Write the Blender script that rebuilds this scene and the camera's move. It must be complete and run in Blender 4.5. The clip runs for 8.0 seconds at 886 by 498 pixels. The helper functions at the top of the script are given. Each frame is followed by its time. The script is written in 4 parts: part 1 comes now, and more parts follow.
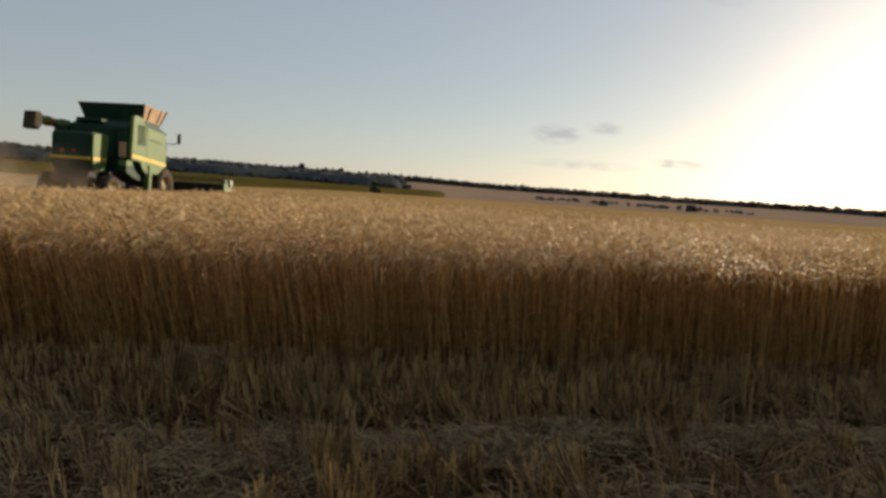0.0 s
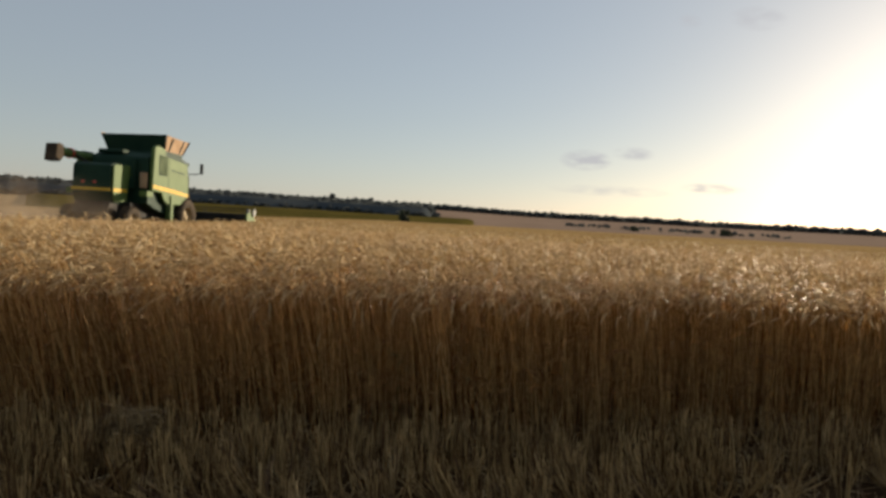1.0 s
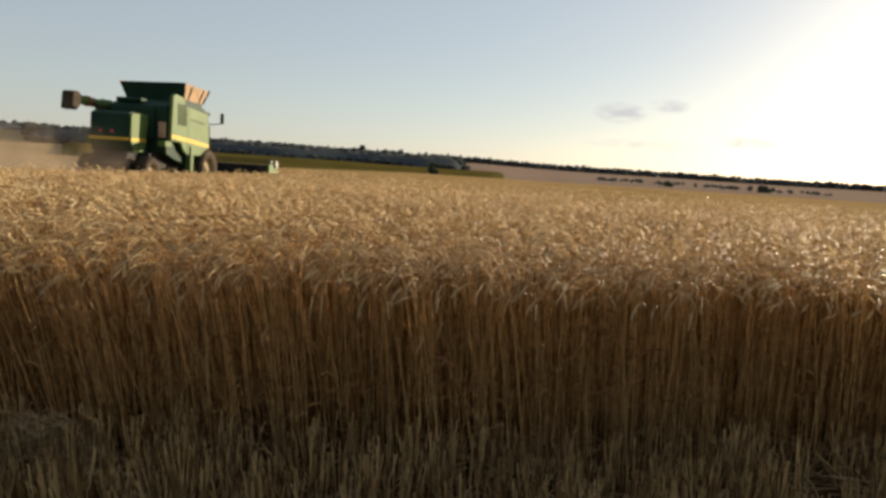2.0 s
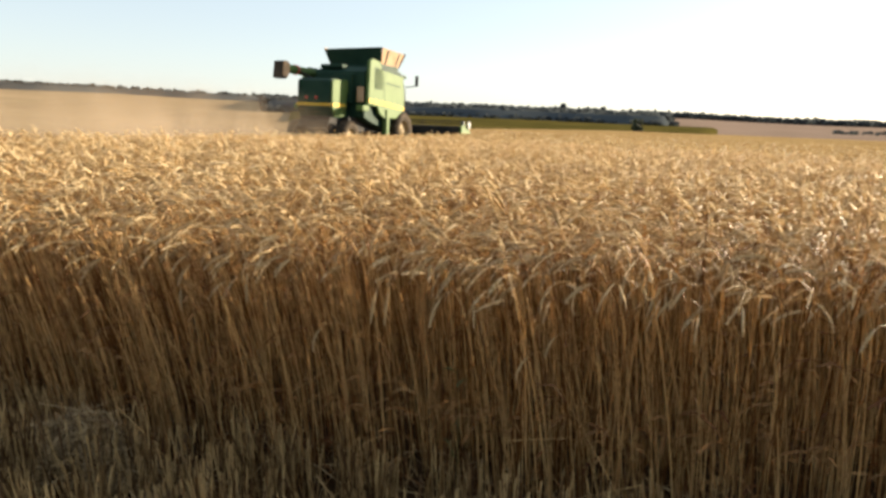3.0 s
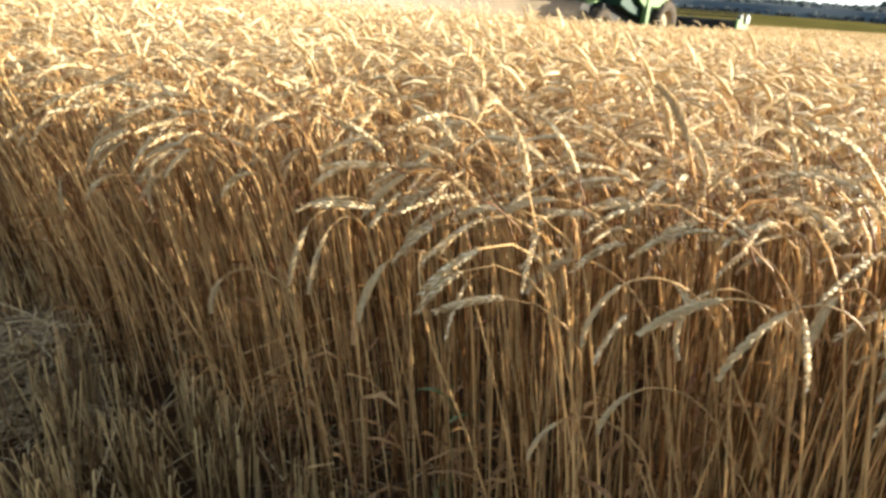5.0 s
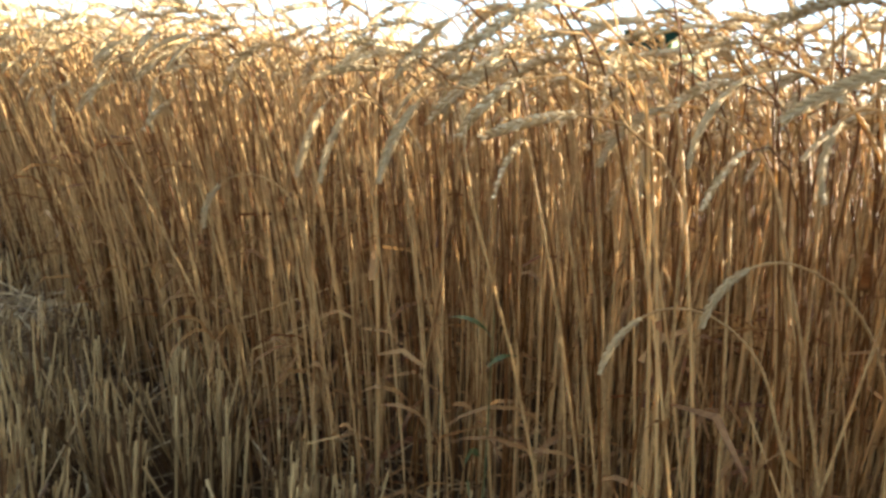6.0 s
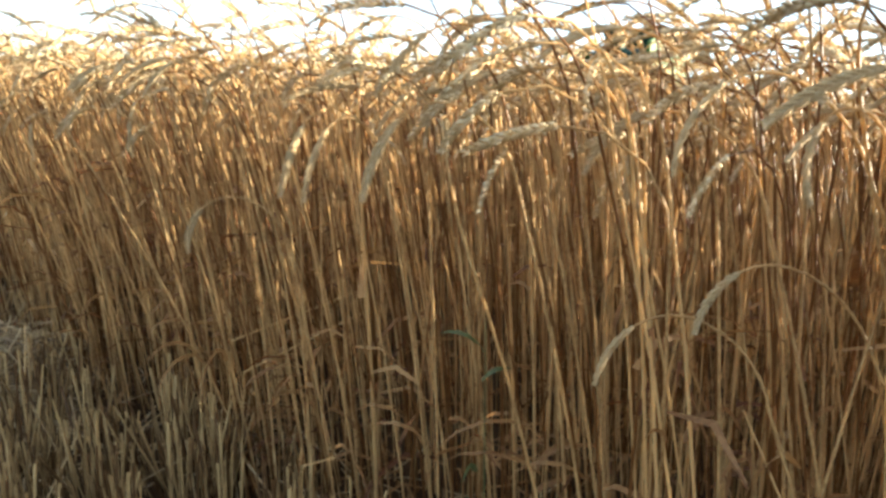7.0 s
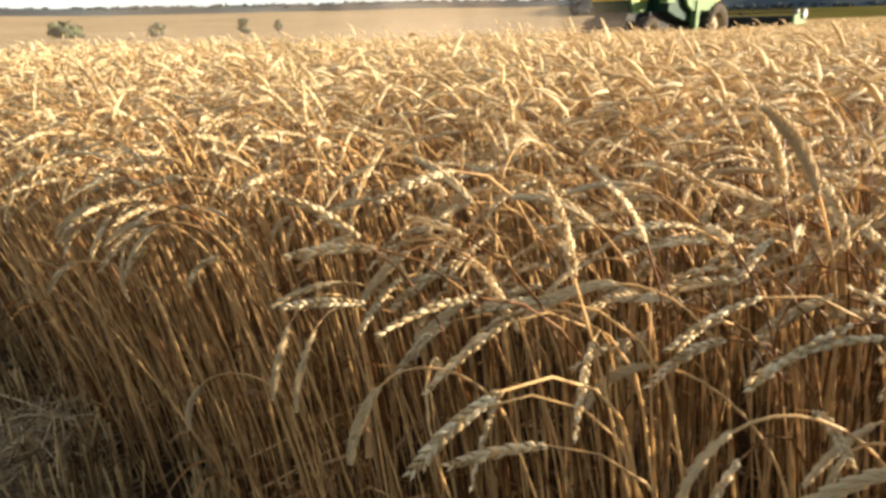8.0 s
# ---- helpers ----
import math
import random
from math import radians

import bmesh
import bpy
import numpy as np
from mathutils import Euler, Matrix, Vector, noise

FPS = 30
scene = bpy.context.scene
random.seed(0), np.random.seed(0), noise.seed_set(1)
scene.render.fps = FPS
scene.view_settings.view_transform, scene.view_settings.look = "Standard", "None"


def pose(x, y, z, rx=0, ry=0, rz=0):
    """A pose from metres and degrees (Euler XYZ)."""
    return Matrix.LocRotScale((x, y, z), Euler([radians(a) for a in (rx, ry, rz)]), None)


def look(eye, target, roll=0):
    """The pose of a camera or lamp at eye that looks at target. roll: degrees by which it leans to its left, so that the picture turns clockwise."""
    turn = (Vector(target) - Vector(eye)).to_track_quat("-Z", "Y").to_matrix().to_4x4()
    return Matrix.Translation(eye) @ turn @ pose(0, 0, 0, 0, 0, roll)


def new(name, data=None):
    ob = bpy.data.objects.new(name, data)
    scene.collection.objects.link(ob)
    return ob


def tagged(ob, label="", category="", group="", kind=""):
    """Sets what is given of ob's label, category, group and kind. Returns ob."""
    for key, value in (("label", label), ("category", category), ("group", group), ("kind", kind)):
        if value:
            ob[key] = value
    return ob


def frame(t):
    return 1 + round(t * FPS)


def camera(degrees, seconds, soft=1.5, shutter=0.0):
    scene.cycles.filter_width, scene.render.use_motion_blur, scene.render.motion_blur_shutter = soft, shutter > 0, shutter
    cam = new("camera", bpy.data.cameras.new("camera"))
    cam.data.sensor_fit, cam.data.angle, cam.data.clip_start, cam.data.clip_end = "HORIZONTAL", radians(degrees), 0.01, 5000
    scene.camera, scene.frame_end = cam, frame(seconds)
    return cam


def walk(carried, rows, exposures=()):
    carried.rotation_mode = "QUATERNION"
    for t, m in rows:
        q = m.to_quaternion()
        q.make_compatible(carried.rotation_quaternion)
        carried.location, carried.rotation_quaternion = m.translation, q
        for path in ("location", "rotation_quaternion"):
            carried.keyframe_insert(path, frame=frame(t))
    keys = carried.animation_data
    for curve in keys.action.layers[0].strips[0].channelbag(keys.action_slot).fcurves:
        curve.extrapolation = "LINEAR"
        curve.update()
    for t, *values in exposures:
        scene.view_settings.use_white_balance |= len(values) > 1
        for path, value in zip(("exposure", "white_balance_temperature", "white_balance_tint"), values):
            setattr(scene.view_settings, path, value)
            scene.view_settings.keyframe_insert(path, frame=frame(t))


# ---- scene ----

# camera and its walk: seconds, eye, target, roll
cam = camera(67.8, 8.0, soft=3.2)
PATH = [
    (0, (-0.06, 0.375, 1.277), (-0.018, 2.368, 1.116), 3.9),
    (0.5, (-0.022, 0.805, 1.251), (-0.061, 2.804, 1.197), 7.4),
    (1, (0.133, 1.267, 1.24), (0.079, 3.265, 1.158), 3.1),
    (1.2, (0.19, 1.465, 1.249), (0.114, 3.457, 1.085), 4.0),
    (2.3, (0.381, 2.324, 1.294), (0.172, 4.296, 1.032), 2.7),
    (2.5, (0.455, 2.521, 1.266), (0.016, 4.447, 0.949), 3.8),
    (3, (0.475, 2.911, 1.275), (-0.228, 4.745, 0.897), 2.2),
    (3.5, (0.51, 3.223, 1.296), (-0.29, 4.995, 0.827), 0.5),
    (4, (0.569, 3.549, 1.26), (-0.537, 5.094, 0.633), 3.9),
    (4.2, (0.527, 3.64, 1.249), (-0.69, 5.101, 0.629), 2.2),
    (5.3, (0.413, 4.114, 1.061), (-0.868, 5.459, 0.321), 6.3),
    (5.5, (0.394, 4.119, 1.008), (-0.949, 5.443, 0.341), 8.0),
    (6, (0.354, 4.138, 0.796), (-1.032, 5.509, 0.352), 5.8),
    (6.5, (0.36, 4.144, 0.755), (-1.03, 5.531, 0.377), 5.3),
    (7, (0.349, 4.147, 0.804), (-1.022, 5.541, 0.383), 3.3),
    (7.5, (0.327, 4.162, 1.022), (-1.038, 5.526, 0.497), 2.7),
    (8, (0.278, 4.273, 1.115), (-1.116, 5.553, 0.467), -1.3),
]
EXPOSURES = [
    (0.0, 0.72, 6600, 12), (0.5, 0.8, 6600, 12), (1.0, 0.75, 6550, 12), (1.2, 0.78, 6550, 12), (2.3, 1.12, 6750, 12), (2.5, 1.2, 6800, 12),
    (3.0, 1.82, 6500, 11), (3.5, 1.95, 6350, 10), (4.0, 2.1, 6150, 8), (5.5, 2.75, 5600, 6), (6.0, 2.85, 5750, 6), (6.5, 3.0, 5650, 4),
    (7.0, 2.85, 5750, 6), (7.5, 2.3, 6000, 8), (8.0, 2.08, 6200, 10)]
walk(cam, [(t, look(eye, target, roll)) for t, eye, target, roll in PATH], EXPOSURES)

# ---- world and sun: low evening sun ahead and to the east of the field edge ----
SUN_AZ, SUN_EL = 38.0, 11.0
world = bpy.data.worlds.new("evening_sky")
scene.world = world
world.use_nodes = True
wn, wl = world.node_tree.nodes, world.node_tree.links
wn.clear()
sky = wn.new("ShaderNodeTexSky")
sky.sky_type, sky.sun_disc = "NISHITA", False
sky.sun_elevation, sky.sun_rotation = radians(SUN_EL), radians(SUN_AZ)
sky.air_density, sky.dust_density, sky.ozone_density = 1.0, 0.55, 1.0
w_out = wn.new("ShaderNodeOutputWorld")
w_bg = wn.new("ShaderNodeBackground")
w_bg.inputs["Strength"].default_value = 0.054
w_co = wn.new("ShaderNodeTexCoord")


def w_math(op, a, b=None, c=None):
    n = wn.new("ShaderNodeMath")
    n.operation = op
    for k, v in enumerate((a, b, c)):
        if v is None:
            continue
        if isinstance(v, (int, float)):
            n.inputs[k].default_value = v
        else:
            wl.new(v, n.inputs[k])
    return n.outputs[0]


w_noise = wn.new("ShaderNodeTexNoise")
w_noise.inputs["Scale"].default_value, w_noise.inputs["Detail"].default_value = 34.0, 8.0
w_map = wn.new("ShaderNodeMapping")
w_map.inputs["Scale"].default_value = (1.0, 1.0, 3.2)
wl.new(w_co.outputs["Generated"], w_map.inputs["Vector"])
wl.new(w_map.outputs["Vector"], w_noise.inputs["Vector"])
w_sep = wn.new("ShaderNodeSeparateXYZ")
wl.new(w_co.outputs["Generated"], w_sep.inputs[0])
# small evening clouds: direction x over y, height over y, half width, half height, density
CLOUDS = [(0.180, 0.104, 0.042, 0.0170, 1.0), (0.250, 0.117, 0.034, 0.012, 0.65), (0.368, 0.071, 0.055, 0.0085, 0.8),
          (0.42, 0.325, 0.045, 0.020, 0.5), (0.32, 0.317, 0.020, 0.013, 0.4), (0.22, 0.060, 0.10, 0.009, 0.4)]
w_u = w_math("DIVIDE", w_sep.outputs[0], w_math("MAXIMUM", w_sep.outputs[1], 0.05))
w_v = w_math("DIVIDE", w_sep.outputs[2], w_math("MAXIMUM", w_sep.outputs[1], 0.05))
cover = None
for cu, cv, hw, hh, dens in CLOUDS:
    du = w_math("DIVIDE", w_math("SUBTRACT", w_u, cu), hw)
    dv = w_math("DIVIDE", w_math("SUBTRACT", w_v, cv), hh)
    r2 = w_math("ADD", w_math("MULTIPLY", du, du), w_math("MULTIPLY", dv, dv))
    g = w_math("MULTIPLY", w_math("SUBTRACT", 1.0, r2), dens)
    g = w_math("MAXIMUM", g, 0.0)
    cover = g if cover is None else w_math("MAXIMUM", cover, g)
w_cl = w_math("MULTIPLY", cover, w_math("MULTIPLY_ADD", w_noise.outputs["Fac"], 3.2, -1.0))
w_cl = w_math("MINIMUM", w_math("MAXIMUM", w_cl, 0.0), 0.75)
w_mix = wn.new("ShaderNodeMix")
w_mix.data_type = "RGBA"
wl.new(w_cl, w_mix.inputs[0])
w_haze = wn.new("ShaderNodeHueSaturation")
w_haze.inputs["Saturation"].default_value = 0.80
wl.new(sky.outputs[0], w_haze.inputs["Color"])
w_veil = wn.new("ShaderNodeMix")
w_veil.data_type = "RGBA"
w_veil.inputs[0].default_value = 0.38
w_veil.inputs[7].default_value = (5.7, 6.5, 7.3, 1)
wl.new(w_haze.outputs[0], w_veil.inputs[6])
wl.new(w_veil.outputs[2], w_mix.inputs[6])
w_mix.inputs[7].default_value = (5.4, 5.4, 5.7, 1)
wl.new(w_mix.outputs[2], w_bg.inputs["Color"])
wl.new(w_bg.outputs[0], w_out.inputs["Surface"])

sun_data = bpy.data.lights.new("sun", "SUN")
sun_data.energy, sun_data.angle, sun_data.color = 5.0, radians(0.6), (1.0, 0.84, 0.61)
sun = new("sun", sun_data)
az, el = radians(SUN_AZ), radians(SUN_EL)
sun_dir = Vector((math.sin(az) * math.cos(el), math.cos(az) * math.cos(el), math.sin(el)))
sun.matrix_world = look(sun_dir * 50, (0, 0, 0))


# ---- materials ----
def ramp_material(name, c1, c2, rough=0.7, scale=30.0, fine=220.0, bump=0.2, island=0.0, metal=0.0, through_light=0.0, spread=(0.3, 0.7), coat=0.0, patch=0.0, patch_scale=0.3, spec=0.5):
    """Two colours mixed by coarse and fine noise; island: how far single pieces differ; through_light: light let through."""
    m = bpy.data.materials.new(name)
    m.use_nodes = True
    n, l = m.node_tree.nodes, m.node_tree.links
    bsdf, out = n["Principled BSDF"], n["Material Output"]
    co = n.new("ShaderNodeTexCoord")
    a, b = n.new("ShaderNodeTexNoise"), n.new("ShaderNodeTexNoise")
    a.inputs["Scale"].default_value, a.inputs["Detail"].default_value = scale, 4.0
    b.inputs["Scale"].default_value, b.inputs["Detail"].default_value = fine, 3.0
    l.new(co.outputs["Object"], a.inputs["Vector"])
    l.new(co.outputs["Object"], b.inputs["Vector"])
    add = n.new("ShaderNodeMath")
    add.operation = "MULTIPLY_ADD"
    l.new(b.outputs["Fac"], add.inputs[0])
    add.inputs[1].default_value = 0.4
    half = n.new("ShaderNodeMath")
    half.operation = "MULTIPLY"
    l.new(a.outputs["Fac"], half.inputs[0])
    half.inputs[1].default_value = 0.6
    l.new(half.outputs[0], add.inputs[2])
    fac = add.outputs[0]
    if island:
        geo = n.new("ShaderNodeNewGeometry")
        isl = n.new("ShaderNodeMath")
        isl.operation = "MULTIPLY_ADD"
        l.new(geo.outputs["Random Per Island"], isl.inputs[0])
        isl.inputs[1].default_value = island
        shift = n.new("ShaderNodeMath")
        shift.operation = "ADD"
        l.new(fac, shift.inputs[0])
        shift.inputs[1].default_value = -island / 2
        l.new(shift.outputs[0], isl.inputs[2])
        fac = isl.outputs[0]
    if patch:
        c = n.new("ShaderNodeTexNoise")
        c.inputs["Scale"].default_value, c.inputs["Detail"].default_value = patch_scale, 3.0
        l.new(co.outputs["Object"], c.inputs["Vector"])
        pm = n.new("ShaderNodeMath")
        pm.operation = "MULTIPLY_ADD"
        l.new(c.outputs["Fac"], pm.inputs[0])
        pm.inputs[1].default_value = patch
        ps = n.new("ShaderNodeMath")
        ps.operation = "ADD"
        l.new(fac, ps.inputs[0])
        ps.inputs[1].default_value = -patch / 2
        l.new(ps.outputs[0], pm.inputs[2])
        fac = pm.outputs[0]
    mr = n.new("ShaderNodeMapRange")
    mr.inputs["From Min"].default_value, mr.inputs["From Max"].default_value = spread
    l.new(fac, mr.inputs["Value"])
    mix = n.new("ShaderNodeMix")
    mix.data_type = "RGBA"
    l.new(mr.outputs[0], mix.inputs[0])
    mix.inputs[6].default_value, mix.inputs[7].default_value = (*c1, 1), (*c2, 1)
    col = mix.outputs[2]
    l.new(col, bsdf.inputs["Base Color"])
    bsdf.inputs["Roughness"].default_value = rough
    bsdf.inputs["Metallic"].default_value = metal
    bsdf.inputs["Specular IOR Level"].default_value = spec
    bsdf.inputs["Coat Weight"].default_value = coat
    if bump:
        bp = n.new("ShaderNodeBump")
        bp.inputs["Strength"].default_value, bp.inputs["Distance"].default_value = bump, 0.01
        l.new(b.outputs["Fac"], bp.inputs["Height"])
        l.new(bp.outputs[0], bsdf.inputs["Normal"])
    if through_light:
        tr = n.new("ShaderNodeBsdfTranslucent")
        l.new(col, tr.inputs["Color"])
        ms = n.new("ShaderNodeMixShader")
        ms.inputs[0].default_value = through_light
        l.new(bsdf.outputs[0], ms.inputs[1])
        l.new(tr.outputs[0], ms.inputs[2])
        l.new(ms.outputs[0], out.inputs["Surface"])
    return m


M_EAR = ramp_material("wheat_ear_husk", (0.54, 0.38, 0.18), (0.88, 0.73, 0.47), 0.5, 40, 420, 0.4, island=0.5, through_light=0.44, patch=0.3, patch_scale=0.5, spec=0.18)
M_STEM = ramp_material("wheat_straw", (0.20, 0.085, 0.024), (0.72, 0.485, 0.21), 0.42, 14, 160, 0.15, island=0.68, through_light=0.46, spec=0.2)
M_LEAF = ramp_material("dry_leaf", (0.15, 0.052, 0.013), (0.42, 0.23, 0.08), 0.65, 20, 200, 0.2, island=0.6, through_light=0.4)
M_STUB = ramp_material("stubble_straw", (0.11, 0.05, 0.014), (0.56, 0.37, 0.155), 0.5, 14, 160, 0.15, island=0.75, through_light=0.15)
M_LITTER = ramp_material("chopped_straw", (0.16, 0.09, 0.035), (0.56, 0.40, 0.20), 0.6, 20, 200, 0.15, island=0.8, through_light=0.08)
M_CANOPY = ramp_material("wheat_mass", (0.20, 0.105, 0.035), (0.58, 0.40, 0.18), 0.8, 6, 24, 0.9, patch=0.35, patch_scale=0.12, through_light=0.15, spec=0.0)
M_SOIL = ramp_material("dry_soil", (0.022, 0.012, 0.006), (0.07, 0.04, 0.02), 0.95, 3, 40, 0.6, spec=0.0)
M_STUBBLE_FAR = ramp_material("far_stubble", (0.24, 0.165, 0.09), (0.36, 0.26, 0.145), 0.95, 0.05, 0.8, 0.2, patch=0.4, patch_scale=0.008, spec=0.0)
M_PALE_FIELD = ramp_material("pale_pink_stubble", (0.22, 0.155, 0.112), (0.32, 0.23, 0.17), 0.95, 0.05, 0.8, 0.2, patch=0.4, patch_scale=0.008, spec=0.0)
M_SUNFLOWER = ramp_material("sunflower_crop", (0.060, 0.052, 0.014), (0.125, 0.095, 0.026), 0.85, 0.08, 1.4, 0.5, patch=0.5, patch_scale=0.02, spec=0.0)
# The haze of distance is mixed into both wood colours as blue-grey.
M_HAZY_WOODS = ramp_material("woods", (0.050, 0.058, 0.062), (0.062, 0.070, 0.073), 0.9, 0.05, 0.6, 0.0, island=0.25, through_light=0.5, spec=0.0)
M_HAZY_WOODFLOOR = ramp_material("hazy_wood_floor", (0.050, 0.058, 0.062), (0.064, 0.072, 0.074), 0.95, 0.05, 0.6, 0.5, spec=0.0)
M_BUSH = ramp_material("bush_leaves", (0.025, 0.03, 0.014), (0.075, 0.085, 0.035), 0.8, 1.0, 9.0, 0.4, island=0.7, through_light=0.1)
M_WEED = ramp_material("green_weed", (0.065, 0.075, 0.022), (0.13, 0.14, 0.045), 0.6, 20, 200, 0.1, through_light=0.3)
M_BARK = ramp_material("bark", (0.05, 0.035, 0.025), (0.12, 0.09, 0.06), 0.9, 4, 40, 0.5)
M_GREEN = ramp_material("green_paint", (0.062, 0.112, 0.026), (0.105, 0.16, 0.05), 0.6, 1.6, 30, 0.04, spread=(0.25, 0.75), spec=0.15)
# Dark green parts; the shade on body and rear is mixed into the colour.
M_DARKGREEN_SHADED = ramp_material("dark_green_paint_shaded", (0.008, 0.028, 0.018), (0.02, 0.048, 0.028), 0.65, 1.6, 30, 0.05, spec=0.12)
M_YELLOW = ramp_material("yellow_stripe", (0.46, 0.28, 0.02), (0.60, 0.40, 0.05), 0.6, 3, 40, 0.03, spec=0.15)
M_RUST = ramp_material("rusty_sheet", (0.32, 0.20, 0.115), (0.46, 0.33, 0.215), 0.8, 2.5, 30, 0.2, spec=0.15)
M_RUBBER = ramp_material("dusty_rubber", (0.02, 0.018, 0.015), (0.09, 0.065, 0.042), 0.9, 3, 40, 0.3, spec=0.1)
M_STEEL = ramp_material("worn_dark_steel", (0.014, 0.014, 0.014), (0.045, 0.04, 0.035), 0.8, 3, 50, 0.1, spec=0.15)
M_DUSTY = ramp_material("dusty_rim", (0.20, 0.14, 0.06), (0.34, 0.25, 0.13), 0.8, 3, 40, 0.1)
M_GREY = ramp_material("pale_grey_steel", (0.11, 0.115, 0.10), (0.20, 0.20, 0.18), 0.6, 3, 40, 0.1)
M_RED = ramp_material("red_reflector", (0.35, 0.03, 0.02), (0.5, 0.06, 0.03), 0.4, 3, 40, 0.0)
M_GLASS = ramp_material("cab_glass", (0.015, 0.02, 0.02), (0.03, 0.035, 0.03), 0.08, 3, 40, 0.0, coat=0.5)


# ---- mesh helpers ----
def part(name, bm, material, parent=None, label="", smooth=False):
    me = bpy.data.meshes.new(name)
    bm.normal_update()
    bm.to_mesh(me)
    bm.free()
    me.materials.append(material)
    if smooth:
        me.polygons.foreach_set("use_smooth", [True] * len(me.polygons))
    ob = new(name, me)
    ob.parent = parent
    if label:
        tagged(ob, label)
    return ob


def thing(name, label, category, m, group="", kind=""):
    ob = new(name)
    ob.matrix_world = m
    return tagged(ob, label, category, group, kind)


def mesh_object(name, verts, faces, material, smooth=True):
    """One mesh from numpy arrays: verts (n, 3), faces (m, k)."""
    me = bpy.data.meshes.new(name)
    k = faces.shape[1]
    me.vertices.add(len(verts))
    me.vertices.foreach_set("co", np.ascontiguousarray(verts, dtype=np.float32).ravel())
    me.loops.add(faces.size)
    me.loops.foreach_set("vertex_index", np.ascontiguousarray(faces, dtype=np.int32).ravel())
    me.polygons.add(len(faces))
    me.polygons.foreach_set("loop_start", np.arange(0, faces.size, k, dtype=np.int32))
    if smooth:
        me.polygons.foreach_set("use_smooth", np.ones(len(faces), dtype=bool))
    me.update(calc_edges=True)
    me.materials.append(material)
    return new(name, me)


def box(bm, x0, x1, y0, y1, z0, z1, bevel=0.0):
    vs = [bm.verts.new((x, y, z)) for x in (x0, x1) for y in (y0, y1) for z in (z0, z1)]
    fs = [bm.faces.new([vs[i] for i in q]) for q in ((0, 1, 3, 2), (4, 6, 7, 5), (0, 4, 5, 1), (2, 3, 7, 6), (0, 2, 6, 4), (1, 5, 7, 3))]
    if bevel:
        es = {e for f in fs for e in f.edges}
        bmesh.ops.bevel(bm, geom=list(es), offset=bevel, segments=2, affect="EDGES", profile=0.6)
    return bm


def slab(bm, outline, axis, a, b, bevel=0.0):
    """A flat outline (2D points) drawn out along an axis from a to b."""
    def at(p, w):
        return {"x": (w, p[0], p[1]), "y": (p[0], w, p[1]), "z": (p[0], p[1], w)}[axis]
    lo = [bm.verts.new(at(p, a)) for p in outline]
    hi = [bm.verts.new(at(p, b)) for p in outline]
    k = len(outline)
    fs = [bm.faces.new(lo), bm.faces.new(list(reversed(hi)))]
    fs += [bm.faces.new((lo[i], hi[i], hi[(i + 1) % k], lo[(i + 1) % k])) for i in range(k)]
    bmesh.ops.recalc_face_normals(bm, faces=fs)
    if bevel:
        es = {e for f in fs for e in f.edges}
        bmesh.ops.bevel(bm, geom=list(es), offset=bevel, segments=2, affect="EDGES", profile=0.6)
    return bm


def rod(bm, p, q, r1, r2=None, sides=10):
    p, q = Vector(p), Vector(q)
    r2 = r1 if r2 is None else r2
    m = Matrix.Translation((p + q) / 2) @ (q - p).to_track_quat("Z", "Y").to_matrix().to_4x4()
    bmesh.ops.create_cone(bm, cap_ends=True, segments=sides, radius1=r1, radius2=r2, depth=(q - p).length, matrix=m)
    return bm


def lathe_x(bm, profile, segments=28):
    """A ring shape turned about the x axis: profile of (x, radius)."""
    rings = []
    for x, r in profile:
        rings.append([bm.verts.new((x, r * math.cos(2 * math.pi * i / segments), r * math.sin(2 * math.pi * i / segments))) for i in range(segments)])
    for a, b in zip(rings, rings[1:]):
        for i in range(segments):
            bm.faces.new((a[i], a[(i + 1) % segments], b[(i + 1) % segments], b[i]))
    return bm


# ---- the lie of the land ----
EDGE_Y, EDGE_M = 4.82, 0.20            # the cut edge of the wheat: y = EDGE_Y + EDGE_M * x
EDGE_N = np.array([-EDGE_M, 1.0]) / math.hypot(EDGE_M, 1.0)
EDGE_T = np.array([1.0, EDGE_M]) / math.hypot(EDGE_M, 1.0)
SWATH_X, HEADER_Y = -10.0, 32.9        # west of this the combine has cut; its cutter bar's line


def land(x, y):
    """Height of the ground: level fields, a shallow dip, then a long low rise."""
    r = np.hypot(x, y)
    b = np.arctan2(-x, np.maximum(y, 1e-3) * np.sign(y + 1e-9))
    dip = -1.2 * np.clip((r - 135) / 50, 0, 1) ** 2
    rise = np.clip((r - 190) / 690, 0, 1) ** 0.9
    crest = 16.0 + 5.0 * np.clip(b / 0.5, -1.2, 1.0) + 0.7 * np.sin(b * 9.0) + 0.4 * np.sin(b * 23 + 1)
    far = np.clip((r - 950) / 900, 0, 1)
    return dip + rise * (crest + 1.2) - far * 30


